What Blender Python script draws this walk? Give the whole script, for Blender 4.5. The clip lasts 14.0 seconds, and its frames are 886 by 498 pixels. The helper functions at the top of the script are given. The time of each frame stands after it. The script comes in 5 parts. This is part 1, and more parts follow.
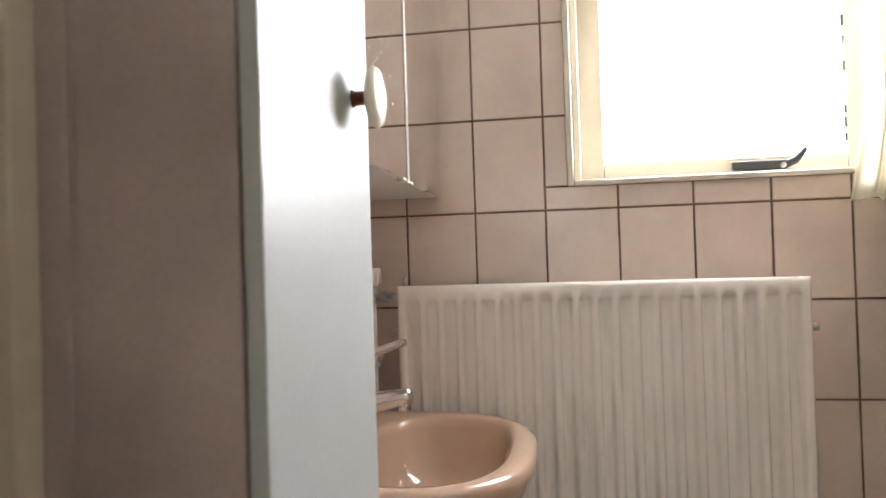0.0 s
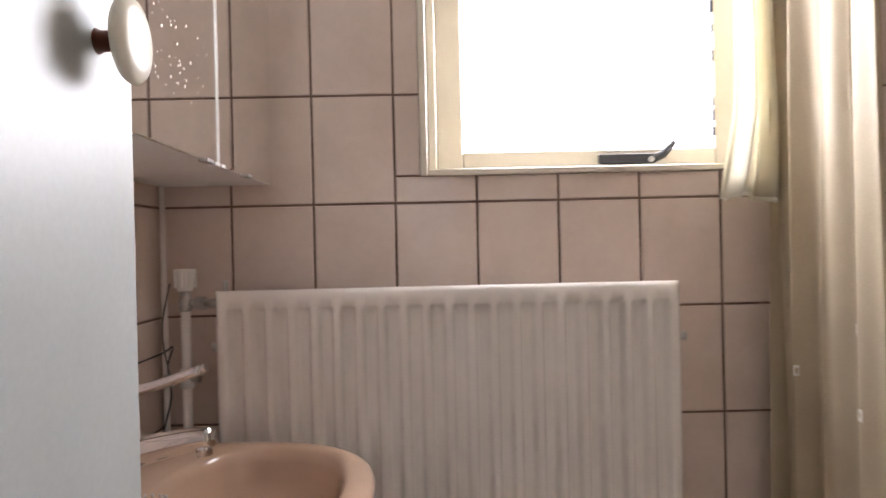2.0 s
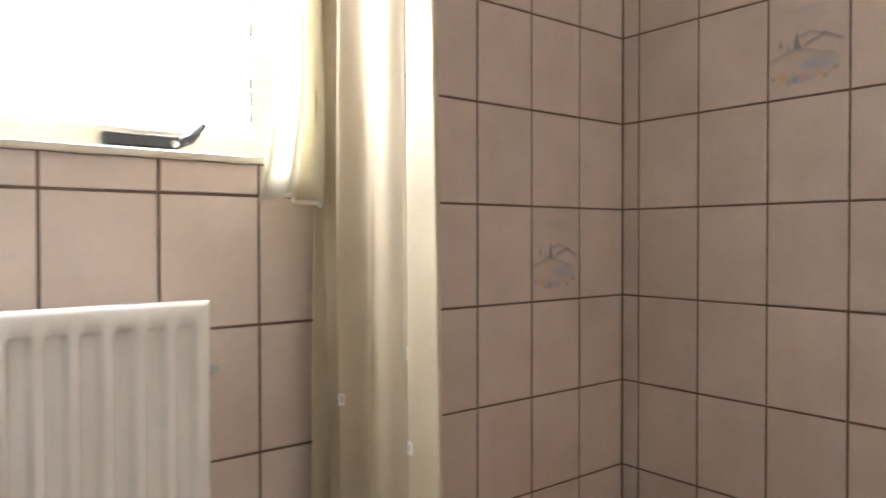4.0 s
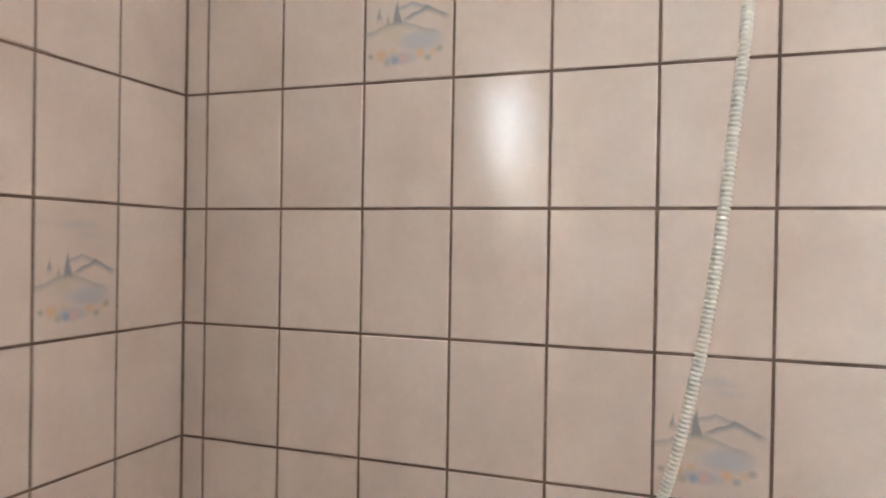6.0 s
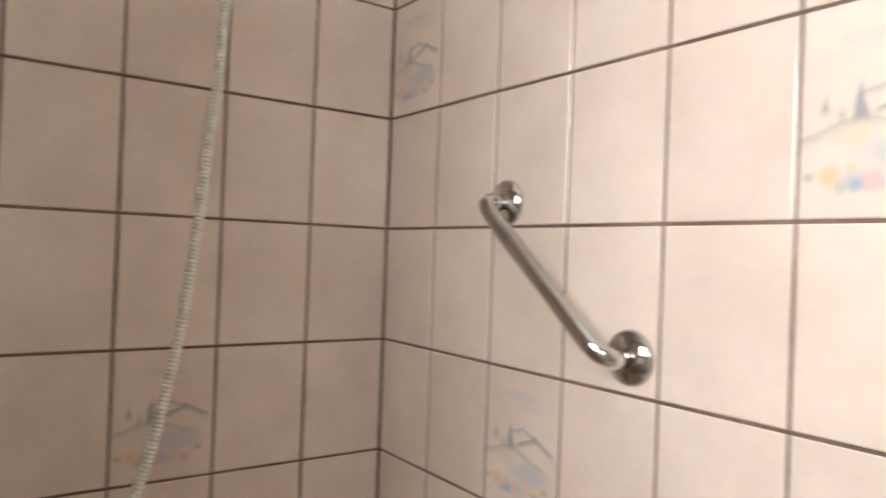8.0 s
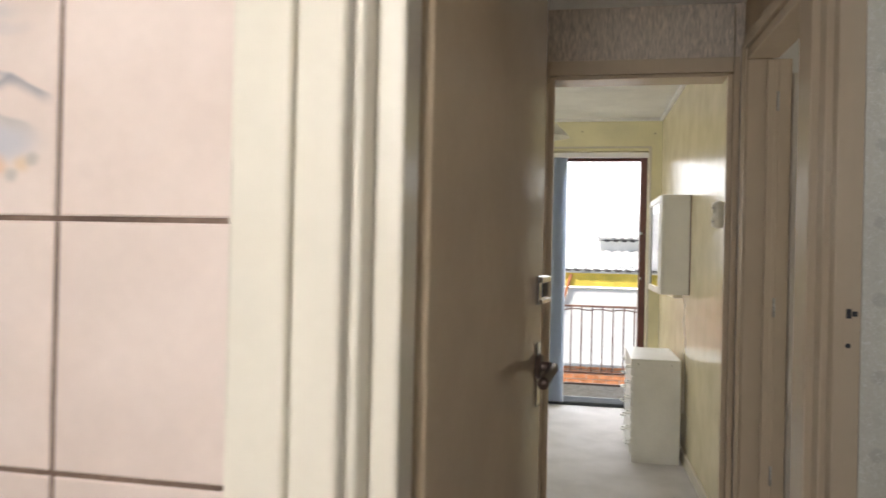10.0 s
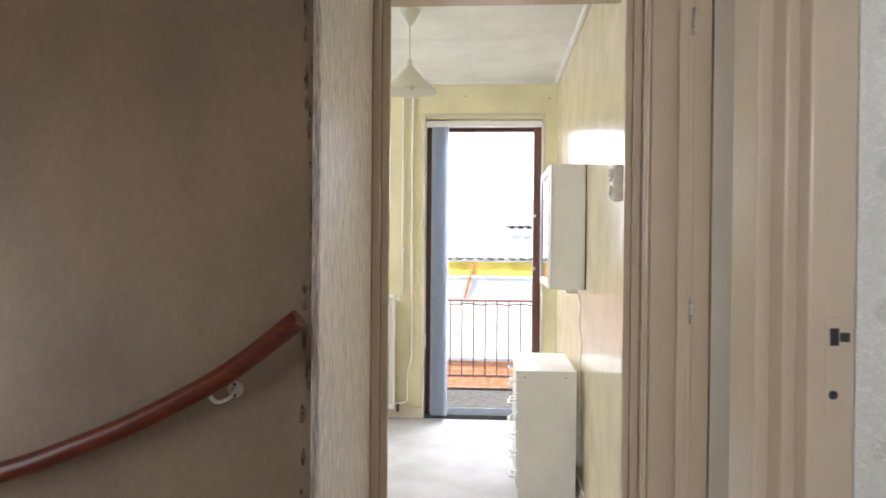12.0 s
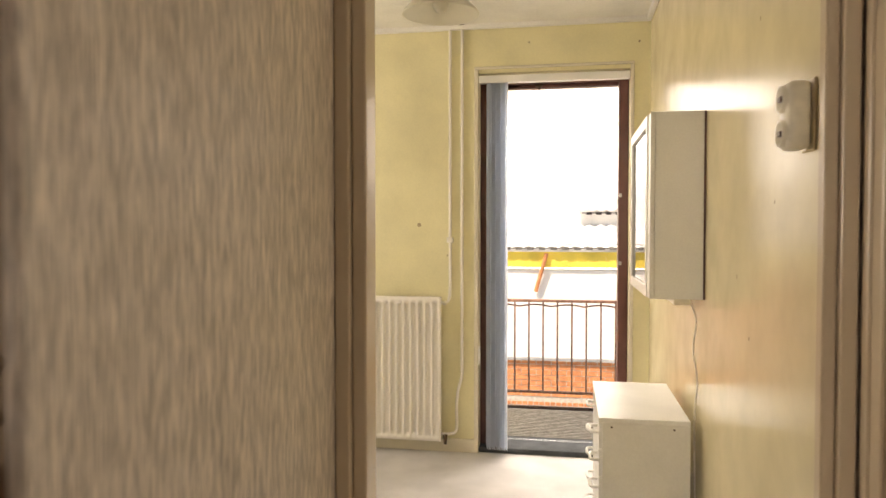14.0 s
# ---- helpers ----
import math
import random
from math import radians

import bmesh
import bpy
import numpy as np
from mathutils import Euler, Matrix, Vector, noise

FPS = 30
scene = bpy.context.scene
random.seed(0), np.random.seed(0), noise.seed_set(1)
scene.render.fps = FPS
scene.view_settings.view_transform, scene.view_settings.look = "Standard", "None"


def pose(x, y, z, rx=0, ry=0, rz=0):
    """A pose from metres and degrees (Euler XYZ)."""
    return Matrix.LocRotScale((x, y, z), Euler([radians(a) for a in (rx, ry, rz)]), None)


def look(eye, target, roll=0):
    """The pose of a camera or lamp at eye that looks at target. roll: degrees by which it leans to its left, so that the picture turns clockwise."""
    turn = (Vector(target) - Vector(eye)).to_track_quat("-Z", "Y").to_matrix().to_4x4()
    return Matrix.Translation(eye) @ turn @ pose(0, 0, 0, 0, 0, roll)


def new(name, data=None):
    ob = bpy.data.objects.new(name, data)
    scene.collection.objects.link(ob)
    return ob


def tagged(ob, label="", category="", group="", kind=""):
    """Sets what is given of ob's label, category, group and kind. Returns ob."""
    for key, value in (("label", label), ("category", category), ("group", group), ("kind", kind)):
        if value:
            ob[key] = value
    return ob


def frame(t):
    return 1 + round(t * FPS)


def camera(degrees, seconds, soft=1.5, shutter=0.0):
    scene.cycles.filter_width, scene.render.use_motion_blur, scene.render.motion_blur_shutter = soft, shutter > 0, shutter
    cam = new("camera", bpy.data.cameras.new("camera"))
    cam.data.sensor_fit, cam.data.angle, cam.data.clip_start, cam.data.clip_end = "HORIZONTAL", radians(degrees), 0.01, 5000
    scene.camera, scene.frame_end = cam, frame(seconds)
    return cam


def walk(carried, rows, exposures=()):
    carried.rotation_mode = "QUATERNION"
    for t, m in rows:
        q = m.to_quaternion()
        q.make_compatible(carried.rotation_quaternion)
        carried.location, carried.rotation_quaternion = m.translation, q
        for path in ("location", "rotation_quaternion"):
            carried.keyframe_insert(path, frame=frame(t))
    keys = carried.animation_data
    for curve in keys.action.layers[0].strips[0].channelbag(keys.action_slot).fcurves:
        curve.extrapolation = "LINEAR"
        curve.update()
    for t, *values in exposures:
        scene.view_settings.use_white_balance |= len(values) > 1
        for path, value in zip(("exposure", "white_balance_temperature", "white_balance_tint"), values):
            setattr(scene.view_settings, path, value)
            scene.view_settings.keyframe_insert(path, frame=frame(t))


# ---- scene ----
cam = camera(64.1, 14.0, shutter=0.3)
PATH = [
    (0, (-1.499, -1.541, 1.172), (-1.829, 0.431, 1.201), -1.8),
    (0.5, (-1.397, -1.374, 1.174), (-1.805, 0.584, 1.175), -2.0),
    (1, (-1.38, -1.313, 1.164), (-1.774, 0.648, 1.165), -2.0),
    (1.5, (-1.396, -1.305, 1.171), (-1.708, 0.67, 1.164), -1.8),
    (2, (-1.462, -1.326, 1.189), (-1.433, 0.674, 1.179), -1.3),
    (2.5, (-1.548, -1.342, 1.208), (-1.139, 0.615, 1.185), -1.0),
    (3, (-1.545, -1.242, 1.212), (-0.825, 0.624, 1.185), -0.7),
    (3.5, (-1.469, -1.122, 1.205), (-0.461, 0.606, 1.164), -0.3),
    (4, (-1.387, -1.054, 1.204), (-0.141, 0.51, 1.172), -0.1),
    (4.2, (-1.361, -1.035, 1.211), (-0.025, 0.452, 1.177), 0.1),
    (6.3, (-0.99, -0.828, 1.217), (0.94, -0.303, 1.192), 1.0),
    (6.5, (-0.972, -0.802, 1.221), (0.986, -0.395, 1.187), 1.1),
    (7, (-0.98, -0.71, 1.216), (1.015, -0.857, 1.202), 1.6),
    (7.5, (-1.039, -0.615, 1.22), (0.86, -1.241, 1.213), 1.8),
    (8, (-1.126, -0.6, 1.226), (0.506, -1.756, 1.242), 2.1),
    (8.3, (-1.168, -0.597, 1.218), (0.256, -2.001, 1.248), 1.9),
    (8.5, (-1.196, -0.601, 1.221), (0.097, -2.127, 1.253), 1.8),
    (9, (-1.232, -0.607, 1.227), (-0.317, -2.386, 1.266), 1.6),
    (9.2, (-1.249, -0.62, 1.228), (-0.45, -2.452, 1.261), 1.6),
    (11.3, (-1.473, -1.347, 1.291), (-1.48, -3.347, 1.281), 0.7),
    (11.5, (-1.499, -1.468, 1.279), (-1.493, -3.468, 1.268), 0.8),
    (12, (-1.543, -1.774, 1.242), (-1.405, -3.769, 1.222), 0.5),
    (12.5, (-1.576, -1.95, 1.233), (-1.332, -3.934, 1.204), 0.4),
    (13, (-1.603, -2.071, 1.23), (-1.29, -4.045, 1.197), 0.2),
    (13.5, (-1.569, -2.409, 1.222), (-1.231, -4.38, 1.183), 0.3),
    (14, (-1.561, -2.829, 1.24), (-1.214, -4.798, 1.187), -0.0),
]
EXPOSURES = [(0, 0.74, 6450, 12), (0.5, 0.5, 6500, 15), (1.0, 0.3, 6600, 19), (1.5, 0.3, 6700, 21), (2.0, 0.37, 6400, 18), (2.5, 0.45, 6100, 15), (3.0, 0.55, 5850, 12), (3.5, 0.65, 5900, 12), (4.2, 1.05, 6300, 9), (6.3, 1.75, 5650, 2), (7.0, 1.72, 5750, 0), (7.5, 1.27, 6350, 6), (8.0, 0.82, 6600, 9),
             (8.5, 0.12, 6200, 3), (9.2, -0.18, 6600, 7), (11.3, 1.08, 6350, 14), (12.5, 1.02, 6050, 14), (13.0, 1.02, 6250, 15), (13.5, 0.9, 8000, 18), (14.0, 0.62, 8500, 17)]
walk(cam, [(t, look(eye, target, roll)) for t, eye, target, roll in PATH], EXPOSURES)

# ---- world and light ----
world = bpy.data.worlds.new("sky")
scene.world = world
world.use_nodes = True
wn = world.node_tree.nodes
sky = wn.new("ShaderNodeTexSky")
sky.sky_type = "NISHITA"
sky.sun_disc = False
sky.sun_elevation = radians(52)
sky.sun_rotation = radians(150)
wn["Background"].inputs["Strength"].default_value = 0.14
world.node_tree.links.new(sky.outputs[0], wn["Background"].inputs["Color"])


def sun_lamp():
    data = bpy.data.lights.new("sun", "SUN")
    data.energy, data.angle, data.color = 5.0, radians(0.6), (1.0, 0.94, 0.86)
    ob = new("sun", data)
    ob.matrix_world = look((6, -6.0, 12), (0.5, -12.0, 0))
    return ob


def window_light(name, eye, target, w, h, watts, colour=(1, 1, 1)):
    """Area lamp for daylight, set in an opening unless noted at the call."""
    data = bpy.data.lights.new(name, "AREA")
    data.shape, data.size, data.size_y, data.energy, data.color = "RECTANGLE", w, h, watts, colour
    ob = new(name, data)
    ob.matrix_world = look(eye, target)
    return ob


sun_lamp()
window_light("bath_window_daylight", (-1.14, 0.1, 1.68), (-1.14, -1, 1.40), 0.50, 0.58, 11, (0.97, 0.98, 1.0))
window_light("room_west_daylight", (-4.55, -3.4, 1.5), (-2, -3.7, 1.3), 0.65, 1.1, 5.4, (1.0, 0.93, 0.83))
window_light("stair_window_daylight", (0.46, -2.45, 0.9), (-1.0, -3.2, 0.7), 0.75, 0.85, 2.4, (1.0, 0.97, 0.92))
window_light("closet_daylight", (-3.15, -1.95, 1.7), (-2.4, -2.6, 1.3), 0.45, 0.6, 1.3, (0.98, 0.98, 1.0))
# Fill lamp added out of view to brighten the bedroom; its window is invented.
window_light("bedroom_fill_light", (1.25, -5.5, 1.5), (-1.0, -5.5, 1.0), 1.1, 1.0, 16, (0.95, 0.97, 1.0))
# Lamp added above the balcony, out of sight, in place of sky light.
window_light("balcony_sky_fill", (-1.48, -7.45, 2.75), (-1.55, -5.2, 0.4), 1.0, 0.8, 52, (0.92, 0.96, 1.0))


# ---- materials ----
def mat(name, colour, rough=0.5, vary=0.08, scale=6.0, fine=0.0, bump=0.0, bump_scale=60.0, metal=0.0, stretch=(1, 1, 1),
        tint=None, per_object=0.0, coat=0.0, spec=0.5, rough_vary=0.0):
    """A surface with variation at two scales and fine relief."""
    m = bpy.data.materials.new(name)
    m.use_nodes = True
    n, l = m.node_tree.nodes, m.node_tree.links
    b = n["Principled BSDF"]
    b.inputs["Roughness"].default_value = rough
    b.inputs["Metallic"].default_value = metal
    b.inputs["Coat Weight"].default_value = coat
    b.inputs["Specular IOR Level"].default_value = spec
    geo = n.new("ShaderNodeNewGeometry")
    mp = n.new("ShaderNodeMapping")
    mp.inputs["Scale"].default_value = stretch
    l.new(geo.outputs["Position"], mp.inputs["Vector"])
    big = n.new("ShaderNodeTexNoise")
    big.inputs["Scale"].default_value, big.inputs["Detail"].default_value = scale, 5
    l.new(mp.outputs[0], big.inputs["Vector"])
    mix = n.new("ShaderNodeMix")
    mix.data_type = "RGBA"
    dark = tint or tuple(c * (1 - 3 * vary) for c in colour)
    mix.inputs["A"].default_value = (*dark, 1)
    mix.inputs["B"].default_value = (*(min(1, c * (1 + vary)) for c in colour), 1)
    ramp = n.new("ShaderNodeMapRange")
    ramp.inputs["From Min"].default_value, ramp.inputs["From Max"].default_value = 0.3, 0.62
    l.new(big.outputs["Fac"], ramp.inputs["Value"])
    l.new(ramp.outputs[0], mix.inputs["Factor"])
    out = mix.outputs["Result"]
    if fine or bump:
        small = n.new("ShaderNodeTexNoise")
        small.inputs["Scale"].default_value, small.inputs["Detail"].default_value = bump_scale, 4
        l.new(mp.outputs[0], small.inputs["Vector"])
    if fine:
        m2 = n.new("ShaderNodeMix")
        m2.data_type, m2.blend_type = "RGBA", "MULTIPLY"
        m2.inputs["Factor"].default_value = 1
        r2 = n.new("ShaderNodeMapRange")
        r2.inputs["From Min"].default_value, r2.inputs["From Max"].default_value = 0.35, 0.65
        r2.inputs["To Min"].default_value, r2.inputs["To Max"].default_value = 1 - fine, 1 + fine * 0.4
        l.new(small.outputs["Fac"], r2.inputs["Value"])
        l.new(out, m2.inputs["A"])
        l.new(r2.outputs[0], m2.inputs["B"])
        out = m2.outputs["Result"]
    if per_object:
        info = n.new("ShaderNodeObjectInfo")
        r3 = n.new("ShaderNodeMapRange")
        r3.inputs["To Min"].default_value, r3.inputs["To Max"].default_value = 1 - per_object, 1 + per_object
        l.new(info.outputs["Random"], r3.inputs["Value"])
        m3 = n.new("ShaderNodeMix")
        m3.data_type, m3.blend_type = "RGBA", "MULTIPLY"
        m3.inputs["Factor"].default_value = 1
        l.new(out, m3.inputs["A"])
        l.new(r3.outputs[0], m3.inputs["B"])
        out = m3.outputs["Result"]
    l.new(out, b.inputs["Base Color"])
    if rough_vary:
        rr = n.new("ShaderNodeMapRange")
        rr.inputs["To Min"].default_value, rr.inputs["To Max"].default_value = rough - rough_vary, rough + rough_vary
        l.new(big.outputs["Fac"], rr.inputs["Value"])
        l.new(rr.outputs[0], b.inputs["Roughness"])
    if bump:
        bp = n.new("ShaderNodeBump")
        bp.inputs["Strength"].default_value, bp.inputs["Distance"].default_value = bump, 0.002
        l.new(small.outputs["Fac"], bp.inputs["Height"])
        l.new(bp.outputs[0], b.inputs["Normal"])
    return m


def glass_mat(name, rough=0.0, colour=(1, 1, 1)):
    m = bpy.data.materials.new(name)
    m.use_nodes = True
    b = m.node_tree.nodes["Principled BSDF"]
    b.inputs["Base Color"].default_value = (*colour, 1)
    b.inputs["Transmission Weight"].default_value = 1
    b.inputs["Roughness"].default_value = rough
    b.inputs["IOR"].default_value = 1.2
    return m


def glow_mat(name, colour, strength):
    m = bpy.data.materials.new(name)
    m.use_nodes = True
    b = m.node_tree.nodes["Principled BSDF"]
    b.inputs["Base Color"].default_value = (0, 0, 0, 1)
    b.inputs["Emission Color"].default_value = (*colour, 1)
    b.inputs["Emission Strength"].default_value = strength
    return m


TILE = mat("glazed_tile", (0.72, 0.605, 0.53), 0.15, 0.03, 8.0, 0.02, 0.015, 70, per_object=0.04, tint=(0.67, 0.555, 0.48), rough_vary=0.06)
GROUT = mat("brown_grout", (0.20, 0.132, 0.096), 0.9, 0.12, 12, 0.2, 0.5, 300)
CREAM = mat("cream_gloss_paint", (0.72, 0.665, 0.55), 0.2, 0.02, 5, 0.015, 0.06, 70, rough_vary=0.06)
FRAME = mat("cream_joinery_paint", (0.60, 0.49, 0.36), 0.24, 0.015, 5, 0.012, 0.03, 60, stretch=(1, 1, 0.3), rough_vary=0.04, spec=0.35)
WHITE_DOOR = mat("white_door_paint", (0.68, 0.61, 0.52), 0.3, 0.03, 4, 0.02, 0.05, 200)
DOOR_GLOSS = mat("cream_gloss_door", (0.54, 0.425, 0.29), 0.09, 0.03, 4, 0.02, 0.03, 40, rough_vary=0.03)
WHITE = mat("white_lacquer", (0.84, 0.83, 0.80), 0.35, 0.03, 4, 0.03, 0.03, 150)
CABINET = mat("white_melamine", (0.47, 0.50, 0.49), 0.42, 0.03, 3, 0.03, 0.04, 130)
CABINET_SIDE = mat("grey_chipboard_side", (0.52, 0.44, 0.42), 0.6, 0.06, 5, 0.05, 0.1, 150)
RADIATOR = mat("radiator_enamel", (0.86, 0.82, 0.77), 0.2, 0.012, 5, 0.01, 0.04, 120, rough_vary=0.05)
CERAMIC = mat("beige_sanitary_ceramic", (0.53, 0.37, 0.265), 0.08, 0.03, 6, coat=0.5)
CHROME = mat("chrome", (0.62, 0.62, 0.62), 0.05, 0.005, 20, metal=1.0)
STEEL = mat("dull_steel", (0.55, 0.54, 0.52), 0.35, 0.1, 40, metal=1.0)
MIRROR = mat("mirror_silver", (0.93, 0.93, 0.92), 0.02, 0.01, 20, metal=1.0)
SPOT = mat("dried_water_spot", (0.8, 0.78, 0.75), 0.7, 0.05, 40)
BLACK = mat("black_metal", (0.03, 0.03, 0.035), 0.4, 0.1, 30)
DARK = mat("dark_bronze", (0.10, 0.065, 0.05), 0.35, 0.15, 40, metal=0.6)
CURTAIN = mat("satin_cream_curtain", (0.54, 0.455, 0.32), 0.5, 0.05, 9, 0.05, 0.08, 350, tint=(0.50, 0.415, 0.29), spec=0.2)
WINDOW_CLOTH = mat("thin_cream_curtain", (0.82, 0.79, 0.69), 0.38, 0.05, 9, 0.06, 0.12, 350, tint=(0.74, 0.68, 0.54))
CURTAIN_MOTIF = mat("woven_white_square", (0.90, 0.88, 0.83), 0.5, 0.05, 60, 0.1, 0.2, 300)
PLUG = mat("cream_bakelite", (0.66, 0.57, 0.38), 0.3, 0.05, 30)
SOCKET_FACE = mat("pale_plastic", (0.80, 0.75, 0.63), 0.3, 0.04, 30)
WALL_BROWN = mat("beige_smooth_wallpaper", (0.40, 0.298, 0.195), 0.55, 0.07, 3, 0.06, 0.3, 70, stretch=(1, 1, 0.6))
WALLPAPER = mat("ribbed_wallpaper", (0.76, 0.66, 0.56), 0.4, 0.04, 90, 0.42, 1.0, 270, stretch=(1, 1, 0.09))
WALL_YELLOW = mat("pale_yellow_wall_paint", (0.80, 0.74, 0.48), 0.5, 0.04, 3, 0.03, 0.2, 90)
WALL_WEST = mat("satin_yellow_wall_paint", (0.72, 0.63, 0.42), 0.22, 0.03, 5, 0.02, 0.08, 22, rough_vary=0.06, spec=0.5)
CLOSET_PAPER = mat("white_embossed_wallpaper", (0.72, 0.70, 0.62), 0.32, 0.02, 9, 0.05, 0.45, 110, rough_vary=0.05)
CEILING = mat("white_ceiling_paper", (0.82, 0.81, 0.76), 0.7, 0.03, 4, 0.05, 0.6, 90)
CARPET = mat("pale_grey_carpet", (0.64, 0.62, 0.62), 0.95, 0.05, 5, 0.12, 0.8, 500)
WOOD = mat("varnished_red_wood", (0.20, 0.045, 0.018), 0.33, 0.12, 14, 0.2, 0.1, 60, stretch=(0.25, 1, 1), coat=0.08, tint=(0.13, 0.028, 0.012))
BROWN_FRAME = mat("dark_red_brown_paint", (0.13, 0.045, 0.035), 0.35, 0.1, 10, 0.1, 0.1, 100)
BLIND = mat("blue_grey_blind_fabric", (0.78, 0.84, 0.90), 0.7, 0.04, 20, 0.08, 0.2, 400)
SHADE = mat("frosted_white_shade", (0.84, 0.82, 0.74), 0.35, 0.02, 10)
IRON = mat("rusty_iron_rail", (0.20, 0.10, 0.07), 0.6, 0.2, 40, 0.2, 0.3, 200)
BRICK = mat("orange_red_brick", (0.62, 0.25, 0.11), 0.85, 0.12, 9, 0.2, 0.4, 120, per_object=0.18)
MORTAR = mat("pale_mortar", (0.55, 0.50, 0.44), 0.9, 0.08, 20, 0.1)
RENDER_WHITE = mat("white_rendered_wall", (0.88, 0.87, 0.85), 0.8, 0.04, 2, 0.04, 0.2, 60)
YELLOW_PAINT = mat("yellow_painted_fascia", (0.88, 0.66, 0.10), 0.6, 0.08, 3, 0.05)
ROOF = mat("pale_corrugated_roof", (0.80, 0.79, 0.77), 0.8, 0.1, 4, 0.1)
# Two dark tones that paint the shade below the roof edges.
EAVE_SHADE_GREY = mat("grey_eave_shade", (0.16, 0.15, 0.14), 0.9, 0.1, 20, 0.1)
EAVE_SHADE = mat("dark_eave_shade", (0.02, 0.018, 0.016), 0.9, 0.1, 20, 0.1)
MAT_RUBBER = mat("woven_rubber_mat", (0.33, 0.30, 0.26), 0.8, 0.1, 20, 0.2)
CONCRETE = mat("grey_concrete", (0.36, 0.37, 0.38), 0.85, 0.1, 6, 0.15, 0.4, 90)
STONE = mat("dark_threshold_stone", (0.08, 0.088, 0.095), 0.8, 0.1, 12, 0.15, 0.3, 120, spec=0.15)
WIRE = mat("white_cable", (0.75, 0.70, 0.62), 0.5, 0.05, 50)
# Tone of the unseen bathroom floor, chosen pale to bounce light.
FLOOR_PALE = mat("pale_bounce_floor", (0.74, 0.67, 0.60), 0.35, 0.05, 5, 0.05, 0.1, 90)
STAIN = mat("old_brown_stain", (0.45, 0.36, 0.22), 0.7, 0.15, 80, 0.2)
TORN = mat("torn_brown_paper_edge", (0.27, 0.19, 0.12), 0.9, 0.2, 60, 0.3, 0.4, 300)
GLASS = glass_mat("window_glass")
HAZE = glow_mat("bright_daylight_haze", (0.97, 0.985, 1.0), 5.0)
FAR_HAZE = glow_mat("bright_hazy_sky", (0.97, 0.985, 1.0), 3.0)
DARK_GLASS = mat("dark_cabinet_glass", (0.05, 0.05, 0.055), 0.04, 0.05, 10, spec=0.8)


def see_through_cloth(m, share, colour):
    """Lets part of the light pass through thin cloth."""
    n, l = m.node_tree.nodes, m.node_tree.links
    b, out = n["Principled BSDF"], n["Material Output"]
    t = n.new("ShaderNodeBsdfTranslucent")
    t.inputs["Color"].default_value = (*colour, 1)
    mx = n.new("ShaderNodeMixShader")
    mx.inputs["Fac"].default_value = share
    l.new(b.outputs[0], mx.inputs[1])
    l.new(t.outputs[0], mx.inputs[2])
    l.new(mx.outputs[0], out.inputs["Surface"])


see_through_cloth(CURTAIN, 0.1, (0.88, 0.80, 0.64))
see_through_cloth(WINDOW_CLOTH, 0.5, (0.90, 0.87, 0.76))
see_through_cloth(BLIND, 0.72, (0.86, 0.89, 0.94))
see_through_cloth(SHADE, 0.4, (0.9, 0.88, 0.8))


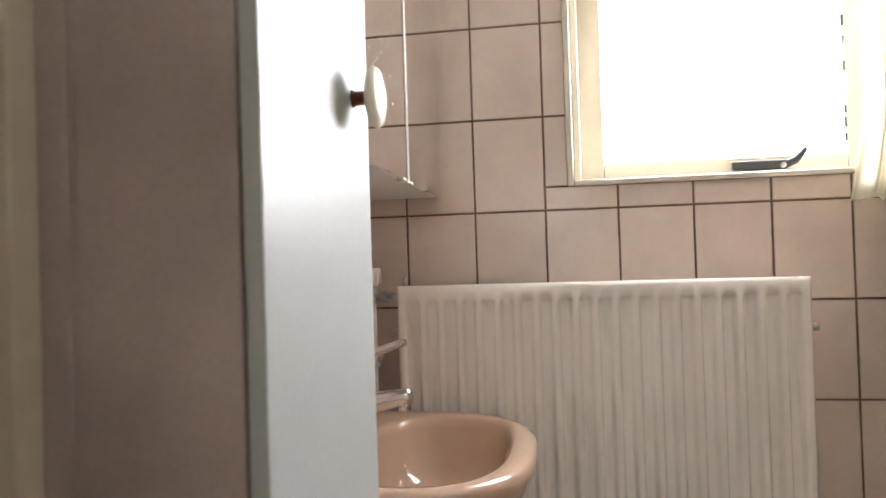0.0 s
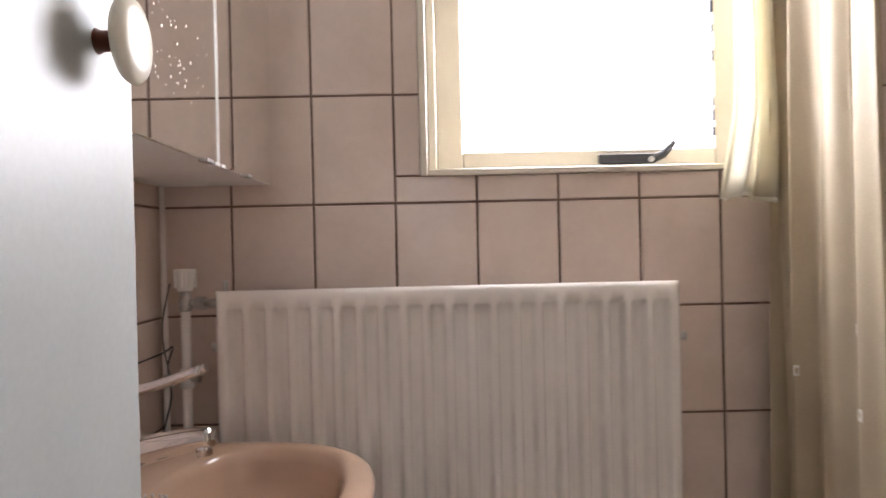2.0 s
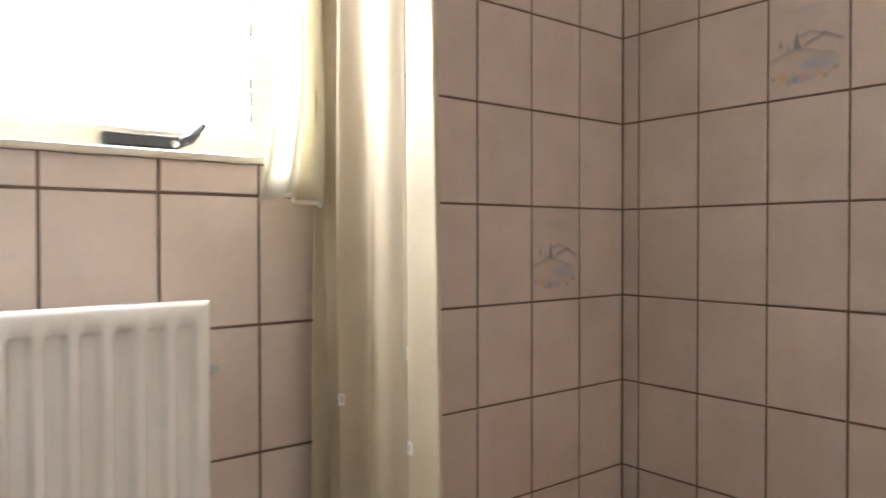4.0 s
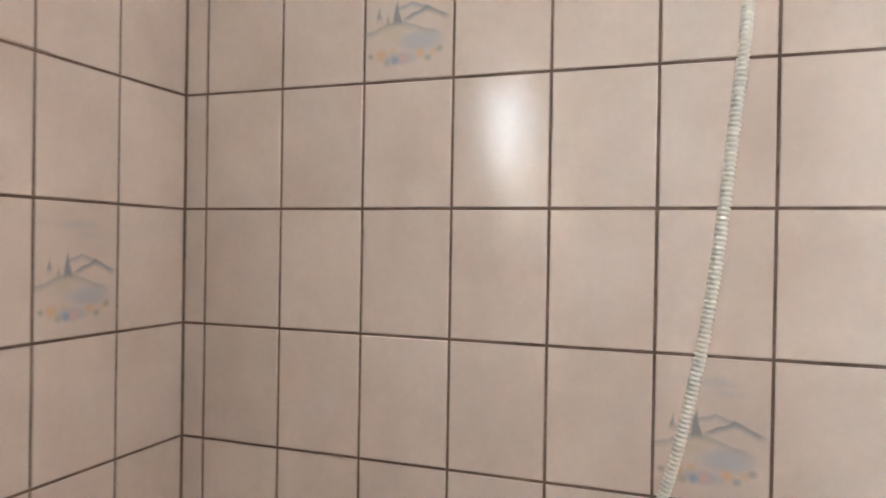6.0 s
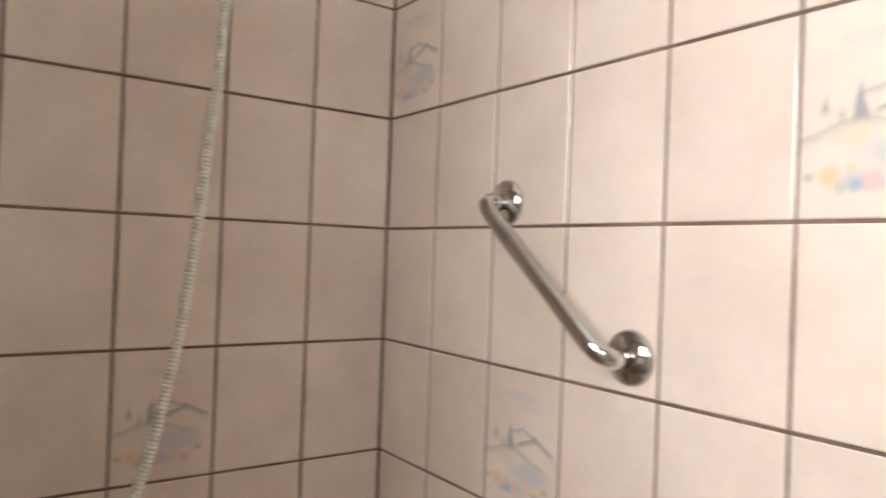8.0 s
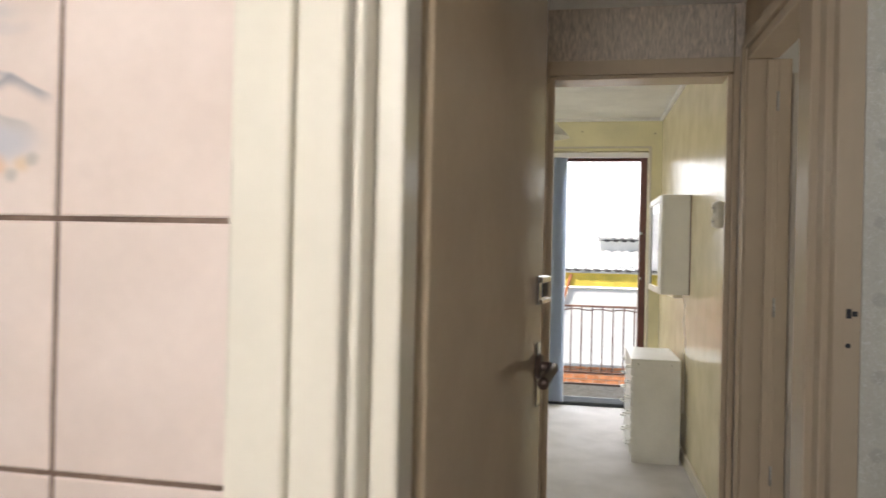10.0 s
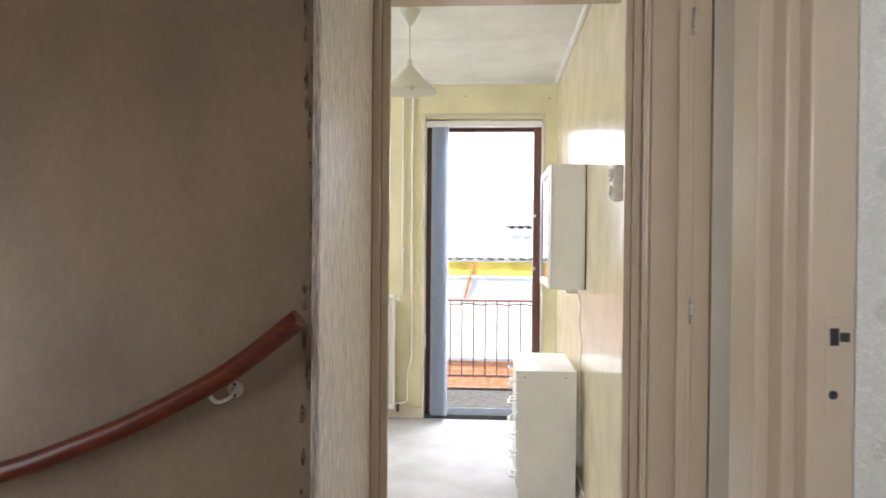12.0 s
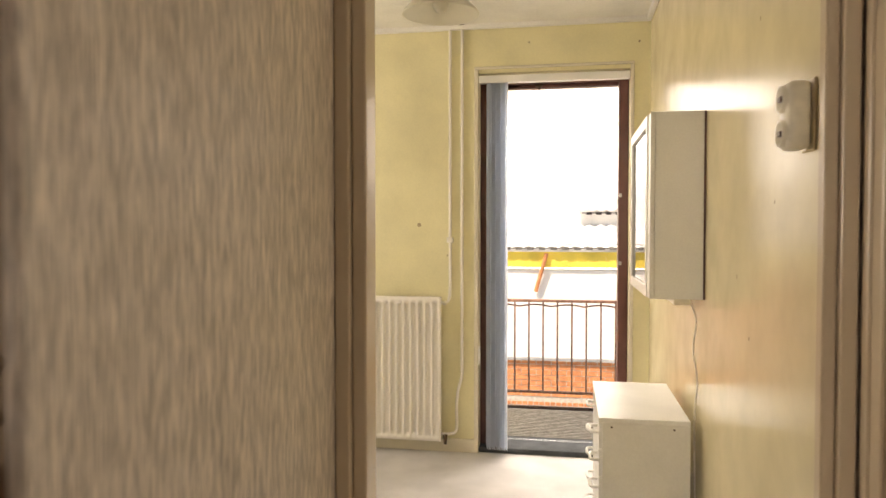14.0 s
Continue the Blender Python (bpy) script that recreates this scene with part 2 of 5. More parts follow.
def closet_paper_pattern(m):
    """Adds staggered grey round motifs and short glossy threads to the embossed paper."""
    n, l = m.node_tree.nodes, m.node_tree.links
    b = n["Principled BSDF"]
    col = b.inputs["Base Color"].links[0].from_socket
    geo = n.new("ShaderNodeNewGeometry")

    def math_node(op, a, c=None):
        q = n.new("ShaderNodeMath")
        q.operation = op
        for k, v in enumerate((a, c)):
            if v is None:
                continue
            if isinstance(v, (int, float)):
                q.inputs[k].default_value = v
            else:
                l.new(v, q.inputs[k])
        return q.outputs[0]

    sep = n.new("ShaderNodeSeparateXYZ")
    l.new(geo.outputs["Position"], sep.inputs[0])
    near = None
    for shift in (0.0, 0.5):
        u = math_node("SUBTRACT", math_node("FRACT", math_node("ADD", math_node("DIVIDE", sep.outputs["X"], 0.168), 40.2 + shift)), 0.5)
        v = math_node("SUBTRACT", math_node("FRACT", math_node("ADD", math_node("DIVIDE", sep.outputs["Z"], 0.21), 40.05 + shift)), 0.5)
        u, v = math_node("MULTIPLY", u, 0.168), math_node("MULTIPLY", v, 0.21)
        d = math_node("SQRT", math_node("ADD", math_node("MULTIPLY", u, u), math_node("MULTIPLY", v, v)))
        near = d if near is None else math_node("MINIMUM", near, d)
    wob = n.new("ShaderNodeTexNoise")
    wob.inputs["Scale"].default_value = 90
    l.new(geo.outputs["Position"], wob.inputs["Vector"])
    near = math_node("ADD", near, math_node("MULTIPLY", math_node("SUBTRACT", wob.outputs["Fac"], 0.5), 0.014))
    spot = n.new("ShaderNodeMapRange")
    spot.interpolation_type = "SMOOTHSTEP"
    spot.inputs["From Min"].default_value, spot.inputs["From Max"].default_value, spot.inputs["To Max"].default_value = 0.024, 0.014, 0.34
    l.new(near, spot.inputs["Value"])
    mx = n.new("ShaderNodeMix")
    mx.data_type = "RGBA"
    mx.inputs["B"].default_value = (0.42, 0.41, 0.38, 1)
    l.new(spot.outputs[0], mx.inputs["Factor"])
    l.new(col, mx.inputs["A"])
    cells = n.new("ShaderNodeTexVoronoi")
    cells.feature = "DISTANCE_TO_EDGE"
    cells.inputs["Scale"].default_value = 85
    l.new(geo.outputs["Position"], cells.inputs["Vector"])
    patch = n.new("ShaderNodeTexNoise")
    patch.inputs["Scale"].default_value = 60
    l.new(geo.outputs["Position"], patch.inputs["Vector"])
    thread = math_node("MULTIPLY", math_node("LESS_THAN", cells.outputs["Distance"], 0.05), math_node("GREATER_THAN", patch.outputs["Fac"], 0.51))
    m2 = n.new("ShaderNodeMix")
    m2.data_type = "RGBA"
    m2.inputs["B"].default_value = (0.86, 0.85, 0.80, 1)
    l.new(math_node("MULTIPLY", thread, 0.9), m2.inputs["Factor"])
    l.new(mx.outputs["Result"], m2.inputs["A"])
    l.new(m2.outputs["Result"], b.inputs["Base Color"])
    l.new(math_node("SUBTRACT", 0.36, math_node("MULTIPLY", thread, 0.2)), b.inputs["Roughness"])


closet_paper_pattern(CLOSET_PAPER)


# ---- mesh helpers ----
def add_box(bm, x0, x1, y0, y1, z0, z1):
    vs = [bm.verts.new(p) for p in ((x0, y0, z0), (x1, y0, z0), (x1, y1, z0), (x0, y1, z0), (x0, y0, z1), (x1, y0, z1), (x1, y1, z1), (x0, y1, z1))]
    for q in ((0, 3, 2, 1), (4, 5, 6, 7), (0, 1, 5, 4), (1, 2, 6, 5), (2, 3, 7, 6), (3, 0, 4, 7)):
        bm.faces.new([vs[i] for i in q])
    return vs


def box_bm(*boxes, bevel=0.0, segments=2):
    bm = bmesh.new()
    for b in boxes:
        add_box(bm, *b)
    if bevel:
        bmesh.ops.bevel(bm, geom=bm.edges[:], offset=bevel, segments=segments, profile=0.5, affect="EDGES", clamp_overlap=True)
    return bm


def lathe_bm(profile, segments=28):
    """Turned about z: (radius, height) pairs."""
    bm = bmesh.new()
    rings = []
    for r, z in profile:
        if r < 1e-6:
            rings.append([bm.verts.new((0, 0, z))])
        else:
            rings.append([bm.verts.new((r * math.cos(2 * math.pi * i / segments), r * math.sin(2 * math.pi * i / segments), z)) for i in range(segments)])
    for a, b in zip(rings, rings[1:]):
        for i in range(segments):
            j = (i + 1) % segments
            if len(a) == 1 and len(b) > 1:
                bm.faces.new((a[0], b[j], b[i]))
            elif len(b) == 1 and len(a) > 1:
                bm.faces.new((a[i], a[j], b[0]))
            elif len(a) > 1:
                bm.faces.new((a[i], a[j], b[j], b[i]))
    bmesh.ops.recalc_face_normals(bm, faces=bm.faces[:])
    return bm


def tube_bm(points, radius, sides=12, radii=None, caps=True):
    """A round bar along a line of points."""
    bm = bmesh.new()
    pts = [Vector(p) for p in points]
    rings = []
    up = None
    for i, p in enumerate(pts):
        d = (pts[min(i + 1, len(pts) - 1)] - pts[max(i - 1, 0)]).normalized()
        if up is None:
            up = d.orthogonal().normalized()
        up = (up - d * up.dot(d)).normalized()
        side = d.cross(up)
        r = radii[i] if radii else radius
        rings.append([bm.verts.new(p + r * (math.cos(2 * math.pi * k / sides) * up + math.sin(2 * math.pi * k / sides) * side)) for k in range(sides)])
    for a, b in zip(rings, rings[1:]):
        for k in range(sides):
            bm.faces.new((a[k], a[(k + 1) % sides], b[(k + 1) % sides], b[k]))
    if caps:
        bm.faces.new(rings[0])
        bm.faces.new(rings[-1])
    bmesh.ops.recalc_face_normals(bm, faces=bm.faces[:])
    return bm


def smooth_line(points, n=8):
    """A Catmull-Rom line through the points."""
    p = [Vector(q) for q in points]
    p = [2 * p[0] - p[1]] + p + [2 * p[-1] - p[-2]]
    out = []
    for i in range(1, len(p) - 2):
        for k in range(n):
            t = k / n
            a, b, c, d = p[i - 1], p[i], p[i + 1], p[i + 2]
            out.append(0.5 * ((2 * b) + (c - a) * t + (2 * a - 5 * b + 4 * c - d) * t * t + (3 * b - a - 3 * c + d) * t ** 3))
    out.append(p[-2])
    return out


def link_mesh(name, bm, material, smooth=False):
    me = bpy.data.meshes.new(name)
    bm.to_mesh(me)
    bm.free()
    me.materials.append(material)
    if smooth:
        for f in me.polygons:
            f.use_smooth = True
    return new(name, me)


def part(name, bm, material, parent, label="", smooth=False, m=None):
    ob = link_mesh(name, bm, material, smooth)
    ob.parent = parent
    if m is not None:
        ob.matrix_basis = m
    if label:
        tagged(ob, label)
    return ob


def thing(name, label, category, at=None, group="", kind=""):
    ob = new(name)
    ob.empty_display_size = 0.05
    if at is not None:
        ob.matrix_basis = at
    return tagged(ob, label, category, group, kind)


def structure(name, boxes, material, label, category, bevel=0.0):
    return tagged(link_mesh(name, box_bm(*boxes, bevel=bevel), material), label, category, "", "structure")


# ---- structure: walls, floors, ceilings ----
TOP = 2.37
# bathroom
structure("wall_bath_north", [(-2.065, -1.478, 0.002, 0.24, 0, TOP), (-0.802, 0.1, 0.002, 0.24, 0, TOP), (-1.478, -0.802, 0.002, 0.24, 0, 1.321),
                              (-1.478, -0.802, 0.002, 0.24, 2.05, TOP)], GROUT, "tiled bathroom wall with a window opening", "wall")
WALL_N = bpy.data.objects["wall_bath_north"]
WALL_E = structure("wall_bath_east", [(0.002, 0.1, -1.272, 0.002, 0, TOP)], GROUT, "beige tiled bathroom wall behind the bath", "wall")
WALL_W = structure("wall_bath_west", [(-2.065, -1.967, -1.272, 0.002, 0, TOP)], GROUT, "beige tiled bathroom wall behind the washbasin", "wall")
WALL_S = structure("wall_bath_south", [(-1.132, 0.1, -1.37, -1.272, 0, TOP), (-2.13, -1.80, -1.37, -1.272, 0, TOP), (-1.80, -1.132, -1.37, -1.272, 2.06, TOP)],
                   GROUT, "beige tiled bathroom wall beside the doorway", "wall")
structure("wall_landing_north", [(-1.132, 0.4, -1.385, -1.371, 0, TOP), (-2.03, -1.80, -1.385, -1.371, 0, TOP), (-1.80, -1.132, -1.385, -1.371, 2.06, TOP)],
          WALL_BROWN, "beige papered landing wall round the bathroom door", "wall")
# Out of view; its pale colour throws light up onto the radiator.
structure("floor_bath", [(-2.065, 0.1, -1.37, 0.14, -0.1, 0)], FLOOR_PALE, "unseen bathroom floor, made pale beige to bounce light", "floor")
structure("ceiling_bath", [(-2.065, 0.1, -1.275, 0.005, TOP, TOP + 0.1)], CEILING, "white bathroom ceiling", "ceiling")
# landing and stairwell
structure("floor_landing", [(-2.13, -1.16, -4.16, -1.37, -0.1, 0), (-1.16, 0.4, -2.35, -1.37, -0.1, 0)], CARPET, "pale carpeted landing floor", "floor")
structure("ceiling_landing", [(-2.03, 0.4, -4.06, -1.385, TOP, TOP + 0.1)], CEILING, "white landing ceiling", "ceiling")
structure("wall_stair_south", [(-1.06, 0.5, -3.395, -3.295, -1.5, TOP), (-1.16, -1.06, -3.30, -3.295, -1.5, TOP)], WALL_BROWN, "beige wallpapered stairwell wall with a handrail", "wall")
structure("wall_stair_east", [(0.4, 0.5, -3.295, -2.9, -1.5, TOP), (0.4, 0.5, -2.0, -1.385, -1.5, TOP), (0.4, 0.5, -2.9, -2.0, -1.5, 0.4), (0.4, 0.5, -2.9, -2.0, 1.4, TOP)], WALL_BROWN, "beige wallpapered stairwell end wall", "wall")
structure("wall_stair_under", [(-1.16, 0.4, -2.36, -2.35, -1.5, -0.1), (-1.17, -1.16, -3.295, -2.35, -1.5, -0.1), (-1.16, 0.4, -3.295, -2.36, -1.6, -1.5)], WALL_BROWN,
          "plain enclosure of the stairwell", "wall")
structure("wall_corridor_east", [(-1.158, -1.06, -4.06, -3.3005, 0, TOP)], WALLPAPER, "ribbed beige wallpapered corridor wall", "wall")
structure("wall_bedroom_north", [(-1.15, 1.2, -4.16, -4.06, 0, TOP), (-2.03, -1.992, -4.16, -4.06, 0, TOP), (-1.985, -1.15, -4.16, -4.06, 2.075, TOP)],
          WALLPAPER, "ribbed beige wallpapered wall round the bedroom doorway", "wall")
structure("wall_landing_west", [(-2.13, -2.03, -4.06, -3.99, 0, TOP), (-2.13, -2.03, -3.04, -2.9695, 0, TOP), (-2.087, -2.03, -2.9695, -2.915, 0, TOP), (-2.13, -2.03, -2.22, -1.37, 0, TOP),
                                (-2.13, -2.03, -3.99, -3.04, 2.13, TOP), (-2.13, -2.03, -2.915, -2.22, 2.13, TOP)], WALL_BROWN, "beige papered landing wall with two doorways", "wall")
# rooms west of the landing
structure("wall_room_west", [(-4.7, -4.6, -4.335, -4.15, 0, TOP), (-4.7, -4.6, -3.05, -2.87, 0, TOP), (-4.7, -4.6, -4.15, -3.05, 0, 0.9), (-4.7, -4.6, -4.15, -3.05, 2.1, TOP),
                             (-4.7, -2.13, -4.435, -4.335, 0, TOP)], WHITE, "plain white side room walls", "wall")
structure("wall_closet_south", [(-4.6, -2.088, -2.968, -2.872, 0, TOP)], CLOSET_PAPER, "white embossed wallpapered wall with sockets", "wall")
structure("wall_closet_west", [(-3.3, -3.2, -2.872, -2.25, 0, TOP), (-3.3, -3.2, -1.7, -1.37, 0, TOP), (-3.3, -3.2, -2.25, -1.7, 0, 1.3), (-3.3, -3.2, -2.25, -1.7, 2.05, TOP),
                               (-3.3, -2.13, -1.37, -1.27, 0, TOP)], CLOSET_PAPER, "plain white side room walls", "wall")
structure("floor_side_rooms", [(-4.7, -2.13, -4.335, -1.37, -0.1, 0)], CARPET, "pale carpeted floor", "floor")
structure("ceiling_side_rooms", [(-4.7, -2.13, -4.335, -1.37, TOP, TOP + 0.1)], CEILING, "white ceiling", "ceiling")
# bedroom
structure("wall_bedroom_south", [(-2.13, -1.885, -6.97, -6.72, 0, TOP), (-1.075, 1.2, -6.97, -6.72, 0, TOP), (-1.885, -1.075, -6.97, -6.72, 2.10, TOP)],
          WALL_YELLOW, "pale yellow painted wall round the balcony door", "wall")
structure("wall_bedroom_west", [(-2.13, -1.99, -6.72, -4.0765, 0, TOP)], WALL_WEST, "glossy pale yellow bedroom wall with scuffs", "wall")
# The opening in this unseen wall is added for the bedroom fill lamp.
structure("wall_bedroom_east", [(1.2, 1.3, -6.97, -6.1, 0, TOP), (1.2, 1.3, -4.9, -4.06, 0, TOP), (1.2, 1.3, -6.1, -4.9, 0, 0.95), (1.2, 1.3, -6.1, -4.9, 2.05, TOP)], WALL_YELLOW, "plain yellow bedroom wall", "wall")
structure("wall_bedroom_inner", [(-1.15, 1.2, -4.175, -4.161, 0, TOP)], WALL_YELLOW, "plain yellow bedroom wall", "wall")
structure("floor_bedroom", [(-2.13, 1.3, -6.90, -4.16, -0.1, 0)], CARPET, "pale grey bedroom carpet", "floor")
boards = [(max(-1.99, xa), min(1.2, xa + 1.197), max(-6.72, ya), min(-4.16, ya + 0.597), TOP - 0.006, TOP) for xa in (-2.6, -1.4, -0.2, 1.0) for ya in (-6.9, -6.3, -5.7, -5.1, -4.5)]
structure("ceiling_bedroom", [(-2.13, 1.3, -6.97, -4.06, TOP, TOP + 0.1)] + boards, CEILING, "white papered bedroom ceiling with board joints", "ceiling")
structure("cornice", [(-1.99, 1.2, -6.72, -6.69, TOP - 0.03, TOP), (-1.99, -1.965, -6.69, -4.175, TOP - 0.03, TOP)], WHITE, "white ceiling moulding", "trim", 0.006)
structure("baseboard", [(-1.06, 1.2, -6.72, -6.705, 0, 0.075), (-1.99, -1.975, -6.70, -4.18, 0, 0.075)], CREAM, "cream painted skirting board", "baseboard", 0.004)


# ---- bathroom: joinery ----
def joinery(name, boxes, label, category="door frame", material=None, bevel=0.004):
    """A painted frame: every moulding is a part of its own."""
    ob = thing(name, label, category, kind="structure")
    for pname, b in boxes:
        part(pname, box_bm(b, bevel=bevel), material or CREAM, ob)
    return ob


joinery("door_frame_bath", [
    ("architrave", (-1.122, -1.076, -1.276, -1.248, 0, 2.12)), ("moulding", (-1.160, -1.1225, -1.276, -1.255, 0, 2.09)),
    ("lining", (-1.168, -1.128, -1.39, -1.2765, 0, 2.06)), ("door_stop", (-1.192, -1.1685, -1.362, -1.305, 0, 2.045)),
    ("lining", (-1.804, -1.766, -1.39, -1.2765, 0, 2.06)), ("door_stop", (-1.766, -1.744, -1.362, -1.305, 0, 2.045)),
    ("architrave", (-1.866, -1.81, -1.276, -1.252, 0, 2.12)), ("moulding", (-1.8095, -1.772, -1.276, -1.257, 0, 2.09)),
    ("head", (-1.765, -1.169, -1.39, -1.2765, 2.046, 2.06)), ("architrave", (-1.809, -1.123, -1.276, -1.25, 2.091, 2.14)),
], "cream gloss painted bathroom door frame with runs in the paint", material=CREAM)


def lever_set(parent, m, mirrored=1, reach=1.0):
    """A dark lever on its rose with a privacy turn above, on one face of the leaf."""
    s = mirrored
    part("rose", lathe_bm([(0, 0), (0.021, 0), (0.021, 0.006), (0.017, 0.009), (0, 0.009)], 20), DARK, parent, "dark round rose", True, m @ pose(0, 0, 0, 0, 90 * s, 0))
    part("lever", tube_bm(smooth_line([(0.0, 0, 0), (0.035 * s * reach, 0, 0), (0.048 * s * reach, 0.012, 0), (0.05 * s * reach, 0.06, -0.002), (0.05 * s * reach, 0.115, -0.008)], 5), 0.0085, 10), DARK, parent,
         "dark bronze lever handle", True, m)


def bath_door():
    ob = thing("door_bath", "cream painted bathroom door standing open on the landing", "door", pose(-1.196, -1.392, 0, 0, 0, -7.0))
    part("leaf", box_bm((0.0, 0.04, -0.602, 0, 0.012, 2.04), bevel=0.003), DOOR_GLOSS, ob)
    lever_set(ob, pose(0.0, -0.56, 1.065), -1, 0.6)
    lever_set(ob, pose(0.04, -0.555, 1.085), 1)
    part("indicator_lock", box_bm((-0.009, -0.0005, -0.599, -0.522, 1.168, 1.214), bevel=0.002), CHROME, ob, "chrome privacy bolt box")
    part("bolt_window", box_bm((-0.0105, -0.0085, -0.596, -0.545, 1.179, 1.202), bevel=0.0005), BLACK, ob, "black bolt opening")
    part("box_ridge", box_bm((-0.014, -0.0085, -0.5995, -0.521, 1.2035, 1.2125), bevel=0.001), CHROME, ob)
    part("box_ridge", box_bm((-0.014, -0.0085, -0.5995, -0.521, 1.1695, 1.1765), bevel=0.001), CHROME, ob)
    part("turn", box_bm((0.0405, 0.07, -0.585, -0.545, 1.175, 1.192), bevel=0.003), DARK, ob, "dark privacy turn")
    part("handle_plate", box_bm((-0.004, -0.0003, -0.574, -0.548, 1.0, 1.105), bevel=0.001), CHROME, ob)
    for z in (0.25, 1.8):
        part("hinge", tube_bm([(0.044, 0.004, z), (0.044, 0.004, z + 0.09)], 0.006, 10), STEEL, ob, smooth=True)
    return ob


bath_door()


def bath_window():
    ob = thing("window_1", "cream painted bathroom window with bright glass", "window", kind="structure")
    x0, x1, z0, z1 = -1.482, -0.798, 1.319, 2.06
    for nm, b in (("casing", (x0, x0 + 0.014, -0.010, 0.165, z0, z1)), ("casing", (x1 - 0.014, x1, -0.010, 0.165, z0, z1)),
                  ("sill", (x0 + 0.0145, x1 - 0.0145, -0.012, 0.165, z0, z0 + 0.012)), ("head_casing", (x0 + 0.0145, x1 - 0.0145, -0.010, 0.165, z1 - 0.014, z1)),
                  ("frame_stile", (x0 + 0.0145, x0 + 0.032, 0.035, 0.165, z0 + 0.0125, z1 - 0.0145)), ("frame_stile", (x1 - 0.032, x1 - 0.0145, 0.035, 0.165, z0 + 0.0125, z1 - 0.0145)),
                  ("frame_rail", (x0 + 0.0325, x1 - 0.0325, 0.075, 0.165, z0 + 0.0125, z0 + 0.022)),
                  ("sash_stile", (x0 + 0.0325, x0 + 0.085, 0.105, 0.150, z0 + 0.0225, z1 - 0.015)), ("sash_stile", (x1 - 0.085, x1 - 0.0325, 0.105, 0.150, z0 + 0.0225, z1 - 0.015)),
                  ("sash_rail", (x0 + 0.0855, x1 - 0.0855, 0.105, 0.150, z0 + 0.0225, z0 + 0.057)), ("sash_rail", (x0 + 0.0855, x1 - 0.0855, 0.105, 0.150, z1 - 0.07, z1 - 0.015))):
        part(nm, box_bm(b, bevel=0.003), CREAM, ob)
    pane = part("pane", box_bm((x0 + 0.08, x1 - 0.08, 0.128, 0.132, z0 + 0.052, z1 - 0.065)), GLASS, ob)
    pane.visible_shadow = False
    for k, z in enumerate((1.40, 1.43, 1.46, 1.55, 1.61, 1.65)):
        part("sash_clip", box_bm((x1 - 0.090, x1 - 0.0865, 0.102, 0.110, z, z + 0.018 + 0.006 * (k % 2)), bevel=0.0005), BLACK, ob)
    return ob


bath_window()


def window_stay():
    ob = thing("window_stay", "black metal window stay lying on the sash rail", "window stay")
    part("bar", box_bm((-1.125, -1.012, 0.082, 0.096, 1.345, 1.364), bevel=0.002), BLACK, ob)
    part("arm", tube_bm([(-1.020, 0.088, 1.352), (-0.996, 0.084, 1.362), (-0.974, 0.080, 1.387)], 0.007, 8, [0.009, 0.0085, 0.005]), BLACK, ob, smooth=True)
    part("pin", tube_bm([(-1.121, 0.09, 1.345), (-1.121, 0.09, 1.338), (-1.134, 0.086, 1.335)], 0.0035, 8), STEEL, ob)
    part("pivot", lathe_bm([(0, 0), (0.006, 0), (0.006, 0.004), (0, 0.005)], 12), STEEL, ob, m=pose(-1.022, 0.082, 1.352, 90))
    part("bracket", box_bm((-1.10, -1.03, 0.094, 0.106, 1.348, 1.36), bevel=0.001), BLACK, ob)
    return ob


window_stay()

# ---- bathroom: radiators ----
def panel_bm(width, height, pitch, depth=0.019, border=0.03, thick=0.02):
    """A pressed steel front: upright flutes with rounded ends inside a flat border."""
    bm = bmesh.new()
    n = int(round((width - 0.027) / pitch))
    per = 12
    xs = [0.0, 0.006] + [0.0135 + (width - 0.027) * i / (n * per) for i in range(n * per + 1)] + [width - 0.006, width]
    zs = [0.0, 0.008, border, border + 0.004, border + 0.009, border + 0.016, border + 0.026] + [border + 0.05 + (height - 2 * border - 0.1) * i / 6 for i in range(7)]
    zs += [height - border - 0.026, height - border - 0.016, height - border - 0.009, height - border - 0.004, height - border, height - 0.008, height]
    grid = []
    for z in zs:
        rowv = []
        edge = max(0.0, min(1.0, (min(z, height - z) - border) / 0.022))
        edge = math.sqrt(max(0, 1 - (1 - edge) ** 2))
        for x in xs:
            u = (x - 0.0135) / (width - 0.027) * n
            ph = u - math.floor(u)
            inside = 0.0135 <= x <= width - 0.0135
            groove = max(0.0, min(1.0, (0.5 - abs(ph - 0.5) - 0.13) / 0.16)) if inside else 0.0
            groove = groove * groove * (3 - 2 * groove)
            y = depth * groove * edge
            if z < 0.004 or z > height - 0.004 or x < 0.004 or x > width - 0.004:
                y = 0.006
            rowv.append(bm.verts.new((x, y, z)))
        grid.append(rowv)
    for a, b in zip(grid, grid[1:]):
        for i in range(len(xs) - 1):
            bm.faces.new((a[i], a[i + 1], b[i + 1], b[i]))
    back = [bm.verts.new((x, thick, z)) for x, z in ((0, 0), (width, 0), (width, height), (0, height))]
    bm.faces.new(back[::-1])
    bm.faces.new([back[0], back[1]] + grid[0][::-1])
    bm.faces.new([back[2], back[3]] + grid[-1])
    bm.faces.new([back[1], back[2]] + [r[-1] for r in grid[::-1]])
    bm.faces.new([back[3], back[0]] + [r[0] for r in grid])
    bmesh.ops.recalc_face_normals(bm, faces=bm.faces[:])
    return bm


